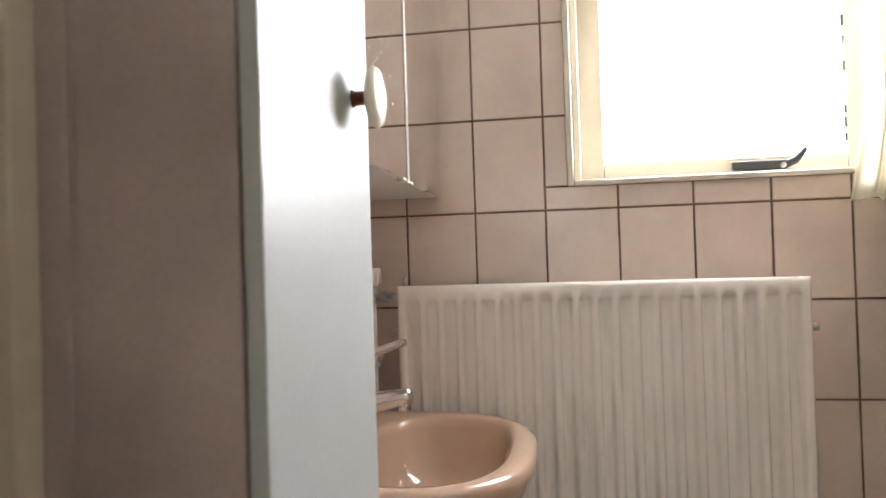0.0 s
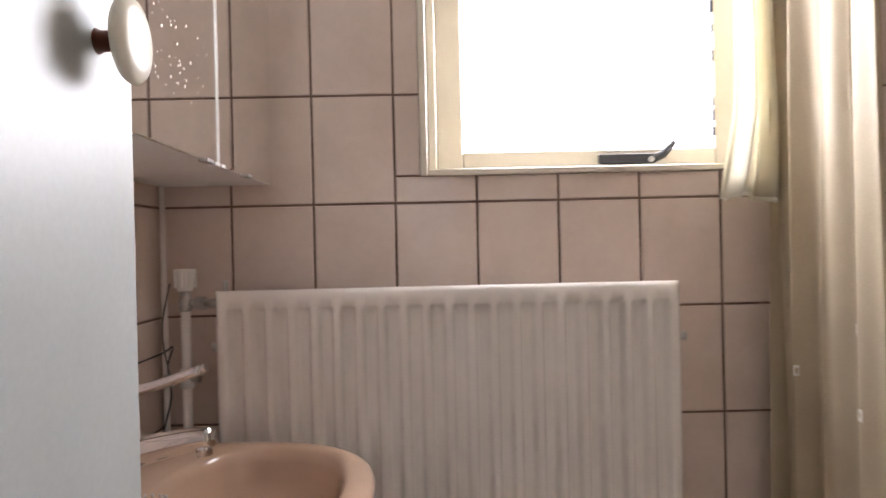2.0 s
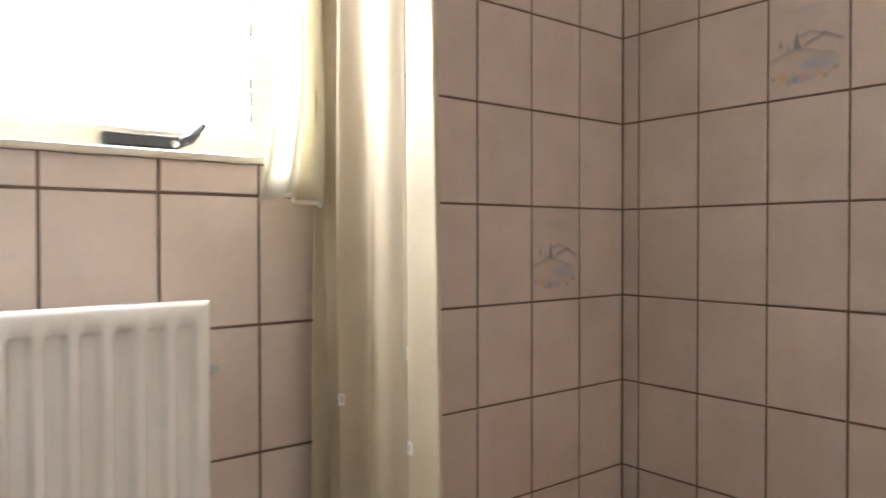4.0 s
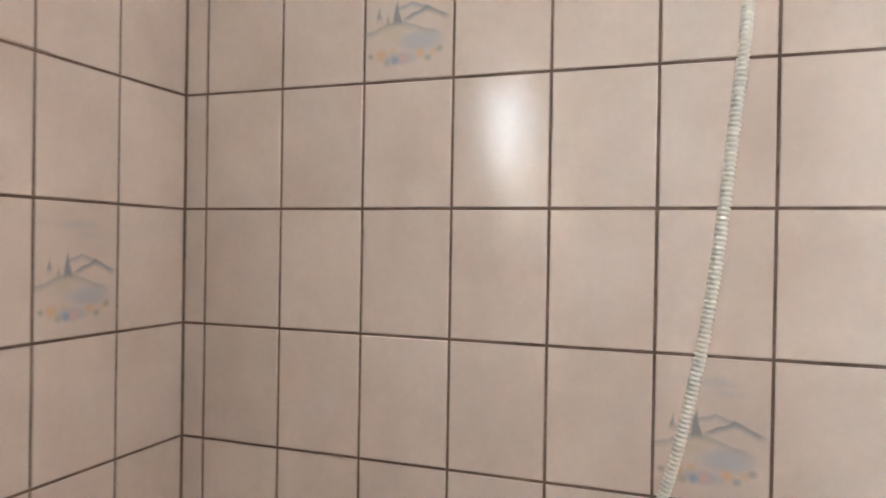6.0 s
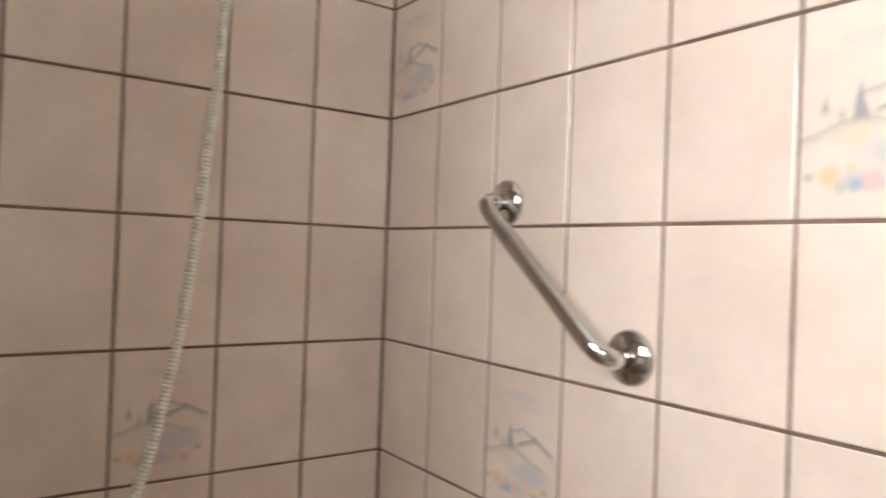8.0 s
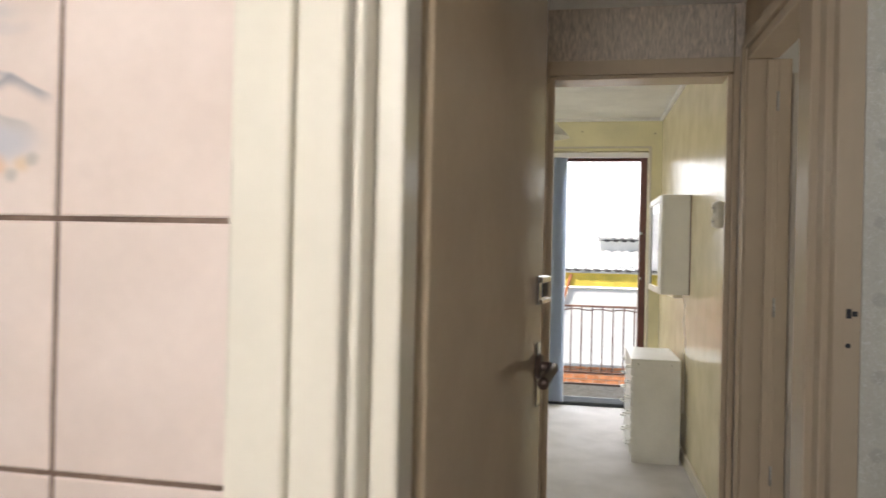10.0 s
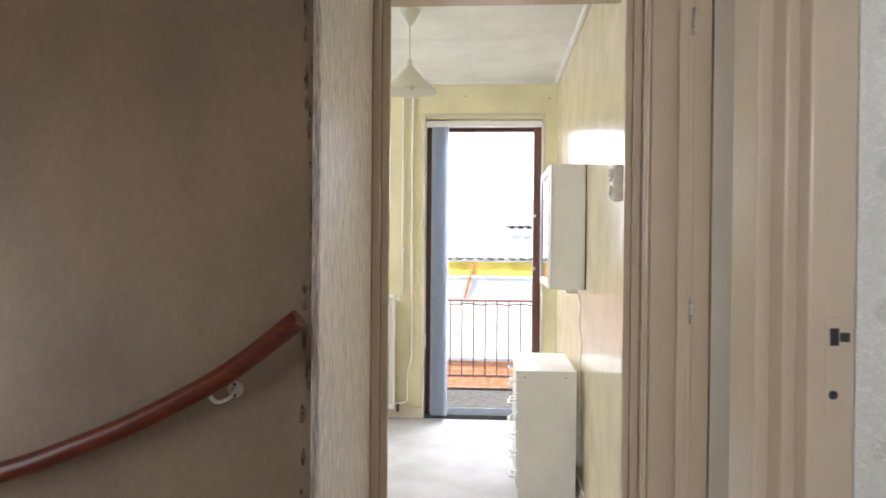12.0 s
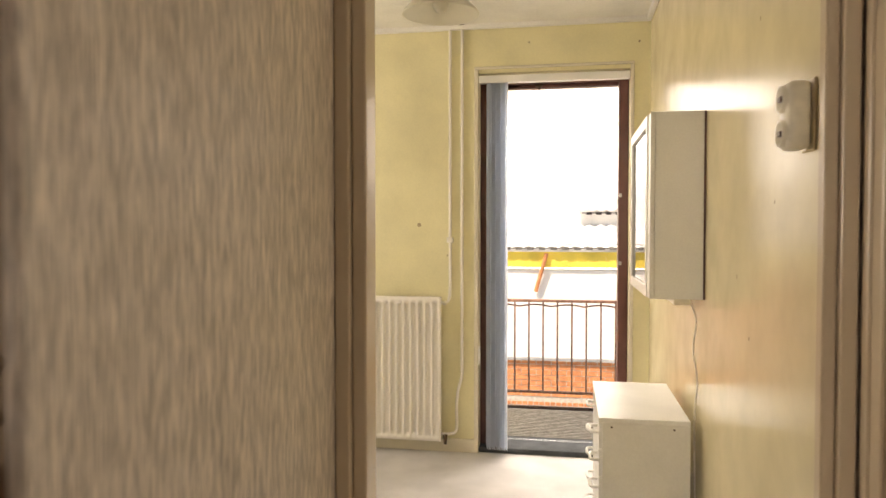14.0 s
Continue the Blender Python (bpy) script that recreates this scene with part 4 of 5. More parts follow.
closet_frame = joinery("door_frame_closet", [
    ("lining", (-2.087, -2.018, -2.916, -2.870, 0, 2.09)), ("architrave", (-2.0295, -2.000, -2.9745, -2.917, 0, 2.17)),
    ("lining", (-2.134, -2.018, -2.262, -2.218, 0, 2.09)), ("architrave", (-2.0295, -2.000, -2.2175, -2.16, 0, 2.17)),
    ("head", (-2.134, -2.018, -2.874, -2.262, 2.09, 2.135)), ("head_moulding", (-2.0295, -2.004, -2.9165, -2.218, 2.138, 2.17)),
], "cream painted closet door frame with a strike plate", material=FRAME)
part("strike_plate", box_bm((-2.066, -2.042, -2.8698, -2.8675, 0.985, 1.135), bevel=0.0006), FRAME, closet_frame, "painted metal strike plate")
part("latch_hole", box_bm((-2.061, -2.048, -2.8677, -2.8668, 1.092, 1.118)), BLACK, closet_frame)
part("latch_lip", box_bm((-2.076, -2.062, -2.8673, -2.864, 1.098, 1.112), bevel=0.001), BLACK, closet_frame)
part("bolt_hole", lathe_bm([(0, 0), (0.007, 0), (0.007, 0.001), (0, 0.001)], 14), BLACK, closet_frame, m=pose(-2.054, -2.8672, 1.018, 90))


def room_door(name, label, at, width, hinges):
    ob = thing(name, label, "door", at)
    part("leaf", box_bm((-width, 0, 0.0, 0.04, 0.012, 2.03), bevel=0.003), WHITE_DOOR, ob)
    for z in hinges:
        h = part("hinge", tube_bm([(0.060, 0.041, z), (0.060, 0.041, z + 0.08)], 0.0055, 10), STEEL, ob, "small steel butt hinge", True)
        for k in range(1, 4):
            part("knuckle", tube_bm([(0.060, 0.041, z + 0.02 * k - 0.0006), (0.060, 0.041, z + 0.02 * k + 0.0006)], 0.0058, 10), BLACK, h)
        part("hinge_flap", box_bm((0.0455, 0.0585, 0.0352, 0.0372, z + 0.002, z + 0.078)), FRAME, h)
    return ob


room_door("door_west_room", "white painted door opened into the side room", pose(-2.199, -3.988, 0, 0, 0, 2), 0.74, (0.3, 1.005, 1.87))


def handrail():
    ob = thing("handrail", "varnished red-brown wooden handrail on the stair wall", "handrail")
    pts = smooth_line([(-1.140, -3.238, 1.078), (-1.0, -3.238, 0.969), (-0.886, -3.238, 0.902), (-0.769, -3.238, 0.843), (-0.65, -3.238, 0.793), (-0.528, -3.238, 0.747), (-0.33, -3.238, 0.69), (0.0, -3.238, 0.61), (0.36, -3.238, 0.53)], 8)
    radii = [0.0225] * len(pts)
    p = part("rail", tube_bm(pts, 0.0225, 20, radii), WOOD, ob, smooth=True)
    p.data.polygons.foreach_set("use_smooth", [len(f.vertices) == 4 for f in p.data.polygons])
    for x, z in ((-0.933, 0.960), (-0.2, 0.657)):
        br = part("bracket", lathe_bm([(0, 0), (0.019, 0), (0.019, 0.003), (0.015, 0.006), (0, 0.007)], 20), CREAM, ob, "cream painted bracket", True, pose(x - 0.050, -3.2945, z - 0.046, -90))
        part("arm", tube_bm(smooth_line([(x - 0.050, -3.288, z - 0.044), (x - 0.045, -3.265, z - 0.060), (x - 0.020, -3.245, z - 0.062), (x + 0.002, -3.238, z - 0.018)], 5), 0.0048, 10), CREAM, br, smooth=True).parent = ob
        for s in (-1, 1):
            part("screw", lathe_bm([(0, 0), (0.004, 0), (0, 0.002)], 8), DARK, ob, m=pose(x - 0.050, -3.2865, z - 0.046 + 0.012 * s, -90))
    return ob


handrail()
stairs = thing("staircase", "brown wooden stairs going down beside the landing", "stairs")
for i in range(6):
    part("step", box_bm((-1.16 + 0.24 * i, -0.90 + 0.24 * i, -3.2945, -2.3605, -0.18 * (i + 1) - 0.04, -0.18 * (i + 1)), bevel=0.004), WOOD, stairs)
    part("riser", box_bm((-1.16 + 0.24 * i, -1.145 + 0.24 * i, -3.2945, -2.3605, -0.18 * (i + 1), -0.18 * i - 0.041)), WOOD, stairs)


def double_socket(name, label, at):
    """Two round outlets on one cream block; its front looks along +z."""
    ob = thing(name, label, "socket", at)
    part("base", box_bm((-0.034, 0.034, -0.058, 0.058, 0, 0.006), bevel=0.004), SOCKET_FACE, ob)
    part("block", box_bm((-0.031, 0.031, -0.055, 0.055, 0.006, 0.030), bevel=0.012, segments=3), PLUG, ob, "cream bakelite block", True)
    for k, y in enumerate((0.027, -0.027)):
        o = part("outlet", lathe_bm([(0, 0.033), (0.017, 0.033), (0.0185, 0.0395), (0.0235, 0.0405), (0.0255, 0.036), (0.0255, 0.028)], 24), SOCKET_FACE, ob, "round outlet", True, pose(0, y, 0))
        for a in ((0, 90, 180, 270) if k else (90, 270)):
            part("pin_hole", lathe_bm([(0, 0), (0.0026, 0), (0.0026, 0.0012), (0, 0.0012)], 10), BLACK, o, m=pose(0.0095 * math.cos(radians(a)), 0.0095 * math.sin(radians(a)), 0.033))
    return ob


double_socket("wall_socket", "cream double wall socket on the white closet wall", pose(-2.211, -2.8718, 1.481, 90, 0, 180))


def hanging_plug():
    ob = thing("hanging_plug", "cream plug hanging by its cable beside the door frame", "plug")
    x, y, z = -1.968, -2.185, 1.395
    part("plug_body", box_bm((x - 0.02, x + 0.02, y - 0.011, y + 0.011, z, z + 0.040), bevel=0.004), PLUG, ob)
    part("collar", tube_bm([(x, y, z + 0.04), (x, y, z + 0.056)], 0.007, 10, [0.009, 0.005]), PLUG, ob)
    part("screw", lathe_bm([(0, 0), (0.004, 0), (0, 0.001)], 10), DARK, ob, m=pose(x - 0.004, y + 0.0112, z + 0.022, -90))
    for s in (-1, 1):
        part("pin", tube_bm([(x + 0.0095 * s, y, z), (x + 0.0095 * s, y, z - 0.019)], 0.0022, 8), STEEL, ob)
    part("cable", tube_bm(smooth_line([(x, y, z + 0.05), (x - 0.006, y, z + 0.25), (x - 0.004, y - 0.003, z + 0.55), (x - 0.02, y, z + 0.80), (-2.031, y, z + 0.83)], 6), 0.0035, 8), WIRE, ob, smooth=True)
    part("hook", tube_bm(smooth_line([(-2.03, y, z + 0.82), (-1.99, y, z + 0.815), (-1.985, y, z + 0.83)], 4), 0.002, 6), STEEL, ob)
    return ob


hanging_plug()
def torn_corner():
    """Slivers of torn paper along the corridor wall's corner."""
    ob = thing("torn_paper_edge", "torn brown paper slivers along the corridor wall corner", "torn paper", kind="structure")
    rnd = random.Random(21)
    for k in range(46):
        x, z, h, w = -1.152 + rnd.uniform(0, 0.022), rnd.uniform(0.05, 2.3), rnd.uniform(0.012, 0.06), rnd.uniform(0.0012, 0.0035)
        bm = bmesh.new()
        n = 5
        front = [[bm.verts.new((x + rnd.uniform(-0.002, 0.002) + sd * w * (0.3 + math.sin(math.pi * (i + 0.3) / n)), -3.2946 + dy, z + h * i / n)) for i in range(n + 1)] for sd, dy in ((-1, 0), (-1, 0.0022), (1, 0.0022), (1, 0))]
        for a, c in zip(front, front[1:]):
            for i in range(n):
                bm.faces.new((a[i], a[i + 1], c[i + 1], c[i]))
        part("sliver", bm, TORN, ob)


torn_corner()
edge_strip = tagged(link_mesh("corner_trim", box_bm((-1.172, -1.153, -3.2945, -3.280, 0.0, 2.369), bevel=0.006, segments=3), WALLPAPER), "worn papered corner of the corridor wall", "trim", "", "structure")


# ---- bedroom ----
def balcony_door():
    ob = thing("door_balcony", "glazed balcony door in a dark red-brown frame", "door")
    for nm, b in (("frame_stile", (-1.884, -1.832, -6.90, -6.80, 0.0, 2.10)), ("frame_stile", (-1.120, -1.076, -6.90, -6.80, 0.0, 2.10)), ("frame_head", (-1.8315, -1.1205, -6.90, -6.80, 2.052, 2.10)),
                  ("sash_stile", (-1.150, -1.1205, -6.88, -6.82, 0.045, 2.0515)), ("sash_rail", (-1.8315, -1.1505, -6.88, -6.82, 2.03, 2.0515))):
        part(nm, box_bm(b, bevel=0.004), BROWN_FRAME, ob)
    pane = part("pane", box_bm((-1.832, -1.150, -6.853, -6.848, 0.05, 2.03)), GLASS, ob)
    pane.visible_shadow = False
    part("closer", box_bm((-1.42, -1.38, -6.82, -6.80, 2.035, 2.05), bevel=0.003), DARK, ob)
    part("closer", tube_bm([(-1.40, -6.81, 2.035), (-1.40, -6.81, 2.015)], 0.007, 10, [0.010, 0.004]), DARK, ob)
    for z in (1.05, 1.42):
        part("latch", box_bm((-1.850, -1.835, -6.80, -6.787, z, z + 0.02), bevel=0.002), STEEL, ob, "small steel latch")
    part("threshold", box_bm((-1.884, -1.076, -6.97, -6.725, 0.001, 0.03), bevel=0.004), STONE, ob, "grey stone threshold")
    part("reveal_trim", box_bm((-1.075, -1.052, -6.719, -6.706, 0.0, 2.12), bevel=0.003), CREAM, ob)
    part("reveal_trim", box_bm((-1.905, -1.885, -6.719, -6.706, 0.0, 2.12), bevel=0.003), CREAM, ob)
    part("reveal_trim", box_bm((-1.905, -1.052, -6.719, -6.704, 2.121, 2.135), bevel=0.003), CREAM, ob)
    return ob


balcony_door()


def vertical_blind():
    ob = thing("vertical_blind", "blue-grey vertical blind drawn to one side", "blind")
    part("head_rail", box_bm((-1.884, -1.078, -6.745, -6.70, 2.045, 2.085), bevel=0.003), WHITE, ob, "white head rail")
    n = 13
    for i in range(n):
        x = -1.122 - 0.0088 * i
        bm = bmesh.new()
        cols = []
        for k in range(5):
            v = -0.044 + 0.022 * k
            cols.append([bm.verts.new((0.004 * math.cos(v * 30), v, z)) for z in (0.025, 2.044)])
        for a, b in zip(cols, cols[1:]):
            bm.faces.new((a[0], b[0], b[1], a[1]))
        s = part("slat", bm, BLIND, ob, m=pose(x, -6.742, 0, 0, 0, 14 + 5 * math.sin(i * 2.1)))
        so = s.modifiers.new("thickness", "SOLIDIFY")
        so.thickness = 0.001
    part("bead_chain", tube_bm([(-1.083, -6.695, 0.55), (-1.083, -6.695, 2.05)], 0.0015, 6), WIRE, ob)
    part("chain_weight", tube_bm([(-1.083, -6.695, 0.50), (-1.083, -6.695, 0.60)], 0.006, 8), WHITE, ob)
    return ob


vertical_blind()
radiator("radiator", "white fluted bedroom radiator beside the balcony door", pose(-0.878, -6.655, 0.075, 0, 0, 0), 0.98, 0.80, 0.0405, ())
bpy.data.objects["radiator.001"].matrix_basis = pose(0.102, -6.633, 0.075, 0, 0, 180)


def heating_pipes():
    ob = thing("heating_pipes", "two cream heating pipes from ceiling to radiator", "pipe")
    y = -6.705
    part("pipe", tube_bm(smooth_line([(-0.918, y, 2.369), (-0.918, y, 1.5), (-0.918, y, 0.95), (-0.915, y + 0.02, 0.86), (-0.90, y + 0.05, 0.842), (-0.878, y + 0.055, 0.842)], 6), 0.0085, 10), RADIATOR, ob, smooth=True)
    part("pipe", tube_bm(smooth_line([(-0.985, y, 2.369), (-0.985, y, 1.4), (-0.985, y, 0.55), (-0.985, y, 0.44), (-0.962, y, 0.34), (-0.955, y, 0.25), (-0.955, y, 0.13), (-0.93, y + 0.04, 0.115), (-0.878, y + 0.055, 0.115)], 6), 0.0085, 10), RADIATOR, ob, smooth=True)
    for x in (-0.918, -0.985):
        part("collar", lathe_bm([(0.009, 0), (0.022, 0), (0.024, 0.003), (0.009, 0.005)], 18), DARK, ob, "dark ceiling collar", True, pose(x, y, 2.363))
    part("pipe_clip", box_bm((-0.935, -0.90, -6.7195, y + 0.014, 1.17, 1.20), bevel=0.003), RADIATOR, ob)
    part("valve", tube_bm([(-0.90, y + 0.055, 0.842), (-0.90, y + 0.085, 0.842)], 0.012, 12), SOCKET_FACE, ob, "small cream valve", True)
    part("valve", tube_bm([(-0.90, y + 0.055, 0.115), (-0.90, y + 0.055, 0.06)], 0.012, 12, [0.013, 0.009]), DARK, ob, "dark lower valve", True)
    return ob


heating_pipes()


def chest():
    ob = thing("chest_of_drawers", "white chest of six drawers with bow handles", "chest of drawers")
    x0, x1, y0, y1, top = -1.953, -1.676, -5.765, -5.19, 0.625
    part("side_panel", box_bm((x0, x1, y1 - 0.016, y1, 0, top - 0.0165), bevel=0.001), WHITE, ob)
    part("side_panel", box_bm((x0, x1, y0, y0 + 0.016, 0, top - 0.0165), bevel=0.001), WHITE, ob)
    part("top", box_bm((x0, x1 + 0.012, y0 - 0.002, y1 + 0.001, top - 0.016, top), bevel=0.0015), WHITE, ob)
    part("back_panel", box_bm((x0, x0 + 0.004, y0 + 0.0165, y1 - 0.0165, 0, top - 0.0165)), WHITE, ob)
    part("plinth", box_bm((x1 - 0.03, x1 - 0.012, y0 + 0.0165, y1 - 0.0165, 0, 0.05)), WHITE, ob)
    for i in range(6):
        z = 0.052 + 0.093 * i
        d = part("drawer", box_bm((x0 + 0.02, x1 + 0.010, y0 + 0.018, y1 - 0.018, z, z + 0.088), bevel=0.0015), WHITE, ob)
        for yy in (y0 + 0.14, y1 - 0.08):
            part("handle", tube_bm(smooth_line([(x1 + 0.010, yy - 0.04, z + 0.05), (x1 + 0.034, yy - 0.036, z + 0.05), (x1 + 0.038, yy, z + 0.05), (x1 + 0.034, yy + 0.036, z + 0.05), (x1 + 0.010, yy + 0.04, z + 0.05)], 4), 0.005, 8), WHITE, d, "white bow handle", True)
    for x in (x0 + 0.05, x1 - 0.03):
        part("screw", lathe_bm([(0, 0), (0.0035, 0), (0, 0.001)], 8), DARK, ob, m=pose(x, y1 + 0.0002, top - 0.03, -90))
    return ob


chest()


def wall_cabinet():
    ob = thing("wall_cabinet", "white wall cabinet with a framed glass door", "cabinet")
    x0, x1, y0, y1, z0, z1 = -1.9895, -1.834, -5.83, -5.173, 1.02, 1.617
    part("side_panel", box_bm((x0 + 0.006, x1, y1 - 0.016, y1, z0, z1), bevel=0.001), WHITE, ob)
    part("side_panel", box_bm((x0 + 0.006, x1, y0, y0 + 0.016, z0, z1), bevel=0.001), WHITE, ob)
    part("top_panel", box_bm((x0 + 0.006, x1, y0 + 0.0165, y1 - 0.0165, z1 - 0.016, z1)), WHITE, ob)
    part("bottom_panel", box_bm((x0 + 0.006, x1, y0 + 0.0165, y1 - 0.0165, z0, z0 + 0.016)), WHITE, ob)
    part("back_panel", box_bm((x0, x0 + 0.0055, y0, y1 - 0.001, z0, z1)), BROWN_FRAME, ob)
    d = part("door", box_bm((x1 + 0.001, x1 + 0.018, y0 + 0.002, y1 - 0.07, z0, z0 + 0.035), (x1 + 0.001, x1 + 0.018, y0 + 0.002, y1 - 0.07, z1 - 0.035, z1),
                            (x1 + 0.001, x1 + 0.018, y0 + 0.002, y0 + 0.04, z0 + 0.035, z1 - 0.035), (x1 + 0.001, x1 + 0.018, y1 - 0.105, y1 - 0.07, z0 + 0.035, z1 - 0.035)), WHITE, ob, "white door frame")
    part("door_glass", box_bm((x1 + 0.006, x1 + 0.010, y0 + 0.038, y1 - 0.103, z0 + 0.033, z1 - 0.033)), DARK_GLASS, d, "dark reflecting glass")
    part("filler", box_bm((x1 + 0.001, x1 + 0.014, y1 - 0.0695, y1, z0, z1), bevel=0.001), WHITE, ob)
    part("lamp_strip", box_bm((-1.95, -1.90, -5.50, -5.20, z0 - 0.022, z0 - 0.0005), bevel=0.004), SOCKET_FACE, ob, "small lamp strip below")
    part("cable", tube_bm(smooth_line([(-1.955, -5.23, z0 - 0.012), (-1.978, -5.25, z0 - 0.08), (-1.972, -5.27, 0.85), (-1.984, -5.26, 0.74), (-1.978, -5.27, 0.62), (-1.982, -5.27, 0.30)], 6), 0.0028, 6), WIRE, ob, smooth=True)
    return ob


wall_cabinet()


def double_switch():
    ob = thing("wall_switch", "cream surface-mounted double switch beside the door", "switch", pose(-1.99, -4.20, 1.445, 0, 90, 0))
    part("base", box_bm((-0.064, 0.064, -0.034, 0.034, 0, 0.006), bevel=0.003), PLUG, ob)
    part("block", box_bm((-0.061, 0.061, -0.031, 0.031, 0.006, 0.047), bevel=0.012, segments=3), SOCKET_FACE, ob, "", True)
    for x in (-0.031, 0.031):
        o = part("dial", lathe_bm([(0, 0.047), (0.017, 0.047), (0.020, 0.054), (0.024, 0.054), (0.026, 0.042)], 22), SOCKET_FACE, ob, "round cream dial", True, pose(x, 0, 0))
        part("toggle", box_bm((-0.005, 0.005, -0.010, 0.010, 0.046, 0.055), bevel=0.002), DARK, o)
    return ob


double_switch()


def pendant():
    ob = thing("pendant_lamp", "white conical glass pendant lamp hanging from the ceiling", "lamp", pose(-1.135, -5.2, 0))
    part("canopy", lathe_bm([(0, 2.369), (0.05, 2.369), (0.048, 2.355), (0.012, 2.29), (0, 2.288)], 24), SHADE, ob, "", True)
    part("cord", tube_bm([(0, 0, 2.12), (0, 0, 2.29)], 0.003, 8), WIRE, ob)
    part("socket", tube_bm([(0, 0, 2.03), (0, 0, 2.125)], 0.018, 14, [0.019, 0.014]), WHITE, ob, "", True)
    sh = part("shade", lathe_bm([(0.018, 2.09), (0.024, 2.085), (0.075, 2.03), (0.128, 1.975), (0.132, 1.968), (0.126, 1.968), (0.072, 2.022), (0.02, 2.078)], 40), SHADE, ob, "frosted white conical shade", True)
    part("bulb", lathe_bm([(0, 1.972), (0.018, 1.978), (0.028, 1.997), (0.024, 2.02), (0.013, 2.035), (0.0, 2.036)], 18), SHADE, sh, "white bulb", True)
    return ob


pendant()



def wall_marks():
    """Old nail holes and stains on the painted walls, and the seam of the closet paper."""
    for wall, x, y, z, r, turn in (("wall_bedroom_south", -0.74, -6.7198, 1.27, 0.012, 90), ("wall_bedroom_south", -0.90, -6.7198, 1.10, 0.005, 90), ("wall_bedroom_south", -1.35, -6.7198, 2.26, 0.005, 90),
                                   ("wall_bedroom_south", -1.93, -6.7198, 2.24, 0.006, 90), ("wall_bedroom_west", -1.9898, -4.55, 1.72, 0.006, 0), ("wall_bedroom_west", -1.9898, -4.75, 1.12, 0.007, 0),
                                   ("wall_bedroom_west", -1.9898, -4.62, 0.98, 0.005, 0), ("wall_bedroom_west", -1.9898, -4.42, 1.30, 0.005, 0)):
        bm = lathe_bm([(0, 0.0008), (r * 0.6, 0.0008), (r, 0.0)], 9)
        m = pose(x, y, z, -90) if turn else pose(x, y, z, 0, 90, 0)
        part("stain", bm, STAIN, bpy.data.objects[wall], "small brown stain", m=m @ pose(0, 0, 0, 0, 0, 20))
    part("paper_seam", box_bm((-2.2862, -2.2850, -2.8722, -2.8714, 0.02, TOP - 0.01)), STAIN, bpy.data.objects["wall_closet_south"], "fine paper seam")


wall_marks()

# ---- outside the balcony ----
structure("balcony_slab", [(-2.6, -0.4, -8.02, -6.975, -0.22, -0.065)], CONCRETE, "grey concrete balcony floor", "balcony")


def balcony_mat():
    ob = thing("rubber_mat", "woven rubber grid mat lying on the balcony", "mat")
    bm = bmesh.new()
    for i in range(30):
        x = -1.96 + 0.0345 * i
        add_box(bm, x, x + 0.012, -7.90, -6.985, -0.064, -0.048)
    part("strands", bm, MAT_RUBBER, ob)
    bm = bmesh.new()
    for i in range(27):
        y = -7.90 + 0.0345 * i
        add_box(bm, -1.965, -0.935, y, y + 0.014, -0.058, -0.042)
    part("cross_strands", bm, MAT_RUBBER, ob)
    return ob


balcony_mat()


def balcony_rail():
    ob = thing("balcony_railing", "rusty iron balcony railing with a wavy band", "railing")
    y = -7.97
    part("top_rail", box_bm((-2.6, -0.4, y - 0.02, y + 0.02, 0.722, 0.742), bevel=0.004), IRON, ob)
    part("bottom_rail", box_bm((-2.6, -0.4, y - 0.012, y + 0.012, 0.062, 0.08), bevel=0.003), IRON, ob)
    wave = [(-2.6 + 2.2 * i / 160, y, 0.690 + 0.014 * abs(math.sin(i / 160 * 2.2 / 0.23 * math.pi))) for i in range(161)]
    part("wavy_band", tube_bm(wave, 0.006, 6), IRON, ob)
    for i in range(20):
        x = -2.511 + 0.102 * i
        part("spindle", tube_bm([(x, y, 0.078), (x, y, 0.723)], 0.0065, 8), IRON, ob)
    for x in (-2.59, -0.41):
        part("post", box_bm((x - 0.015, x + 0.015, y - 0.015, y + 0.015, -0.066, 0.722)), IRON, ob)
    part("floor_edge", box_bm((-2.6, -0.4, y - 0.055, y - 0.03, -0.23, -0.04), bevel=0.004), DARK, ob, "dark balcony edge strip")
    return ob


balcony_rail()
structure("ground", [(-300, 300, -600, 200, -4.2, -4.0)], CONCRETE, "grey paved ground below the house", "ground")


def corrugated(parent, name, x0, x1, ya, za, yb, zb, pitch, amp, material):
    bm = bmesh.new()
    n = int((x1 - x0) / pitch * 6)
    lo, hi = [], []
    for i in range(n + 1):
        x = x0 + (x1 - x0) * i / n
        d = amp * math.sin(2 * math.pi * x / pitch)
        lo.append(bm.verts.new((x, ya, za + d)))
        hi.append(bm.verts.new((x, yb, zb + d)))
    for i in range(n):
        bm.faces.new((lo[i], lo[i + 1], hi[i + 1], hi[i]))
    ob = part(name, bm, material, parent)
    s = ob.modifiers.new("thickness", "SOLIDIFY")
    s.thickness = 0.03
    return ob


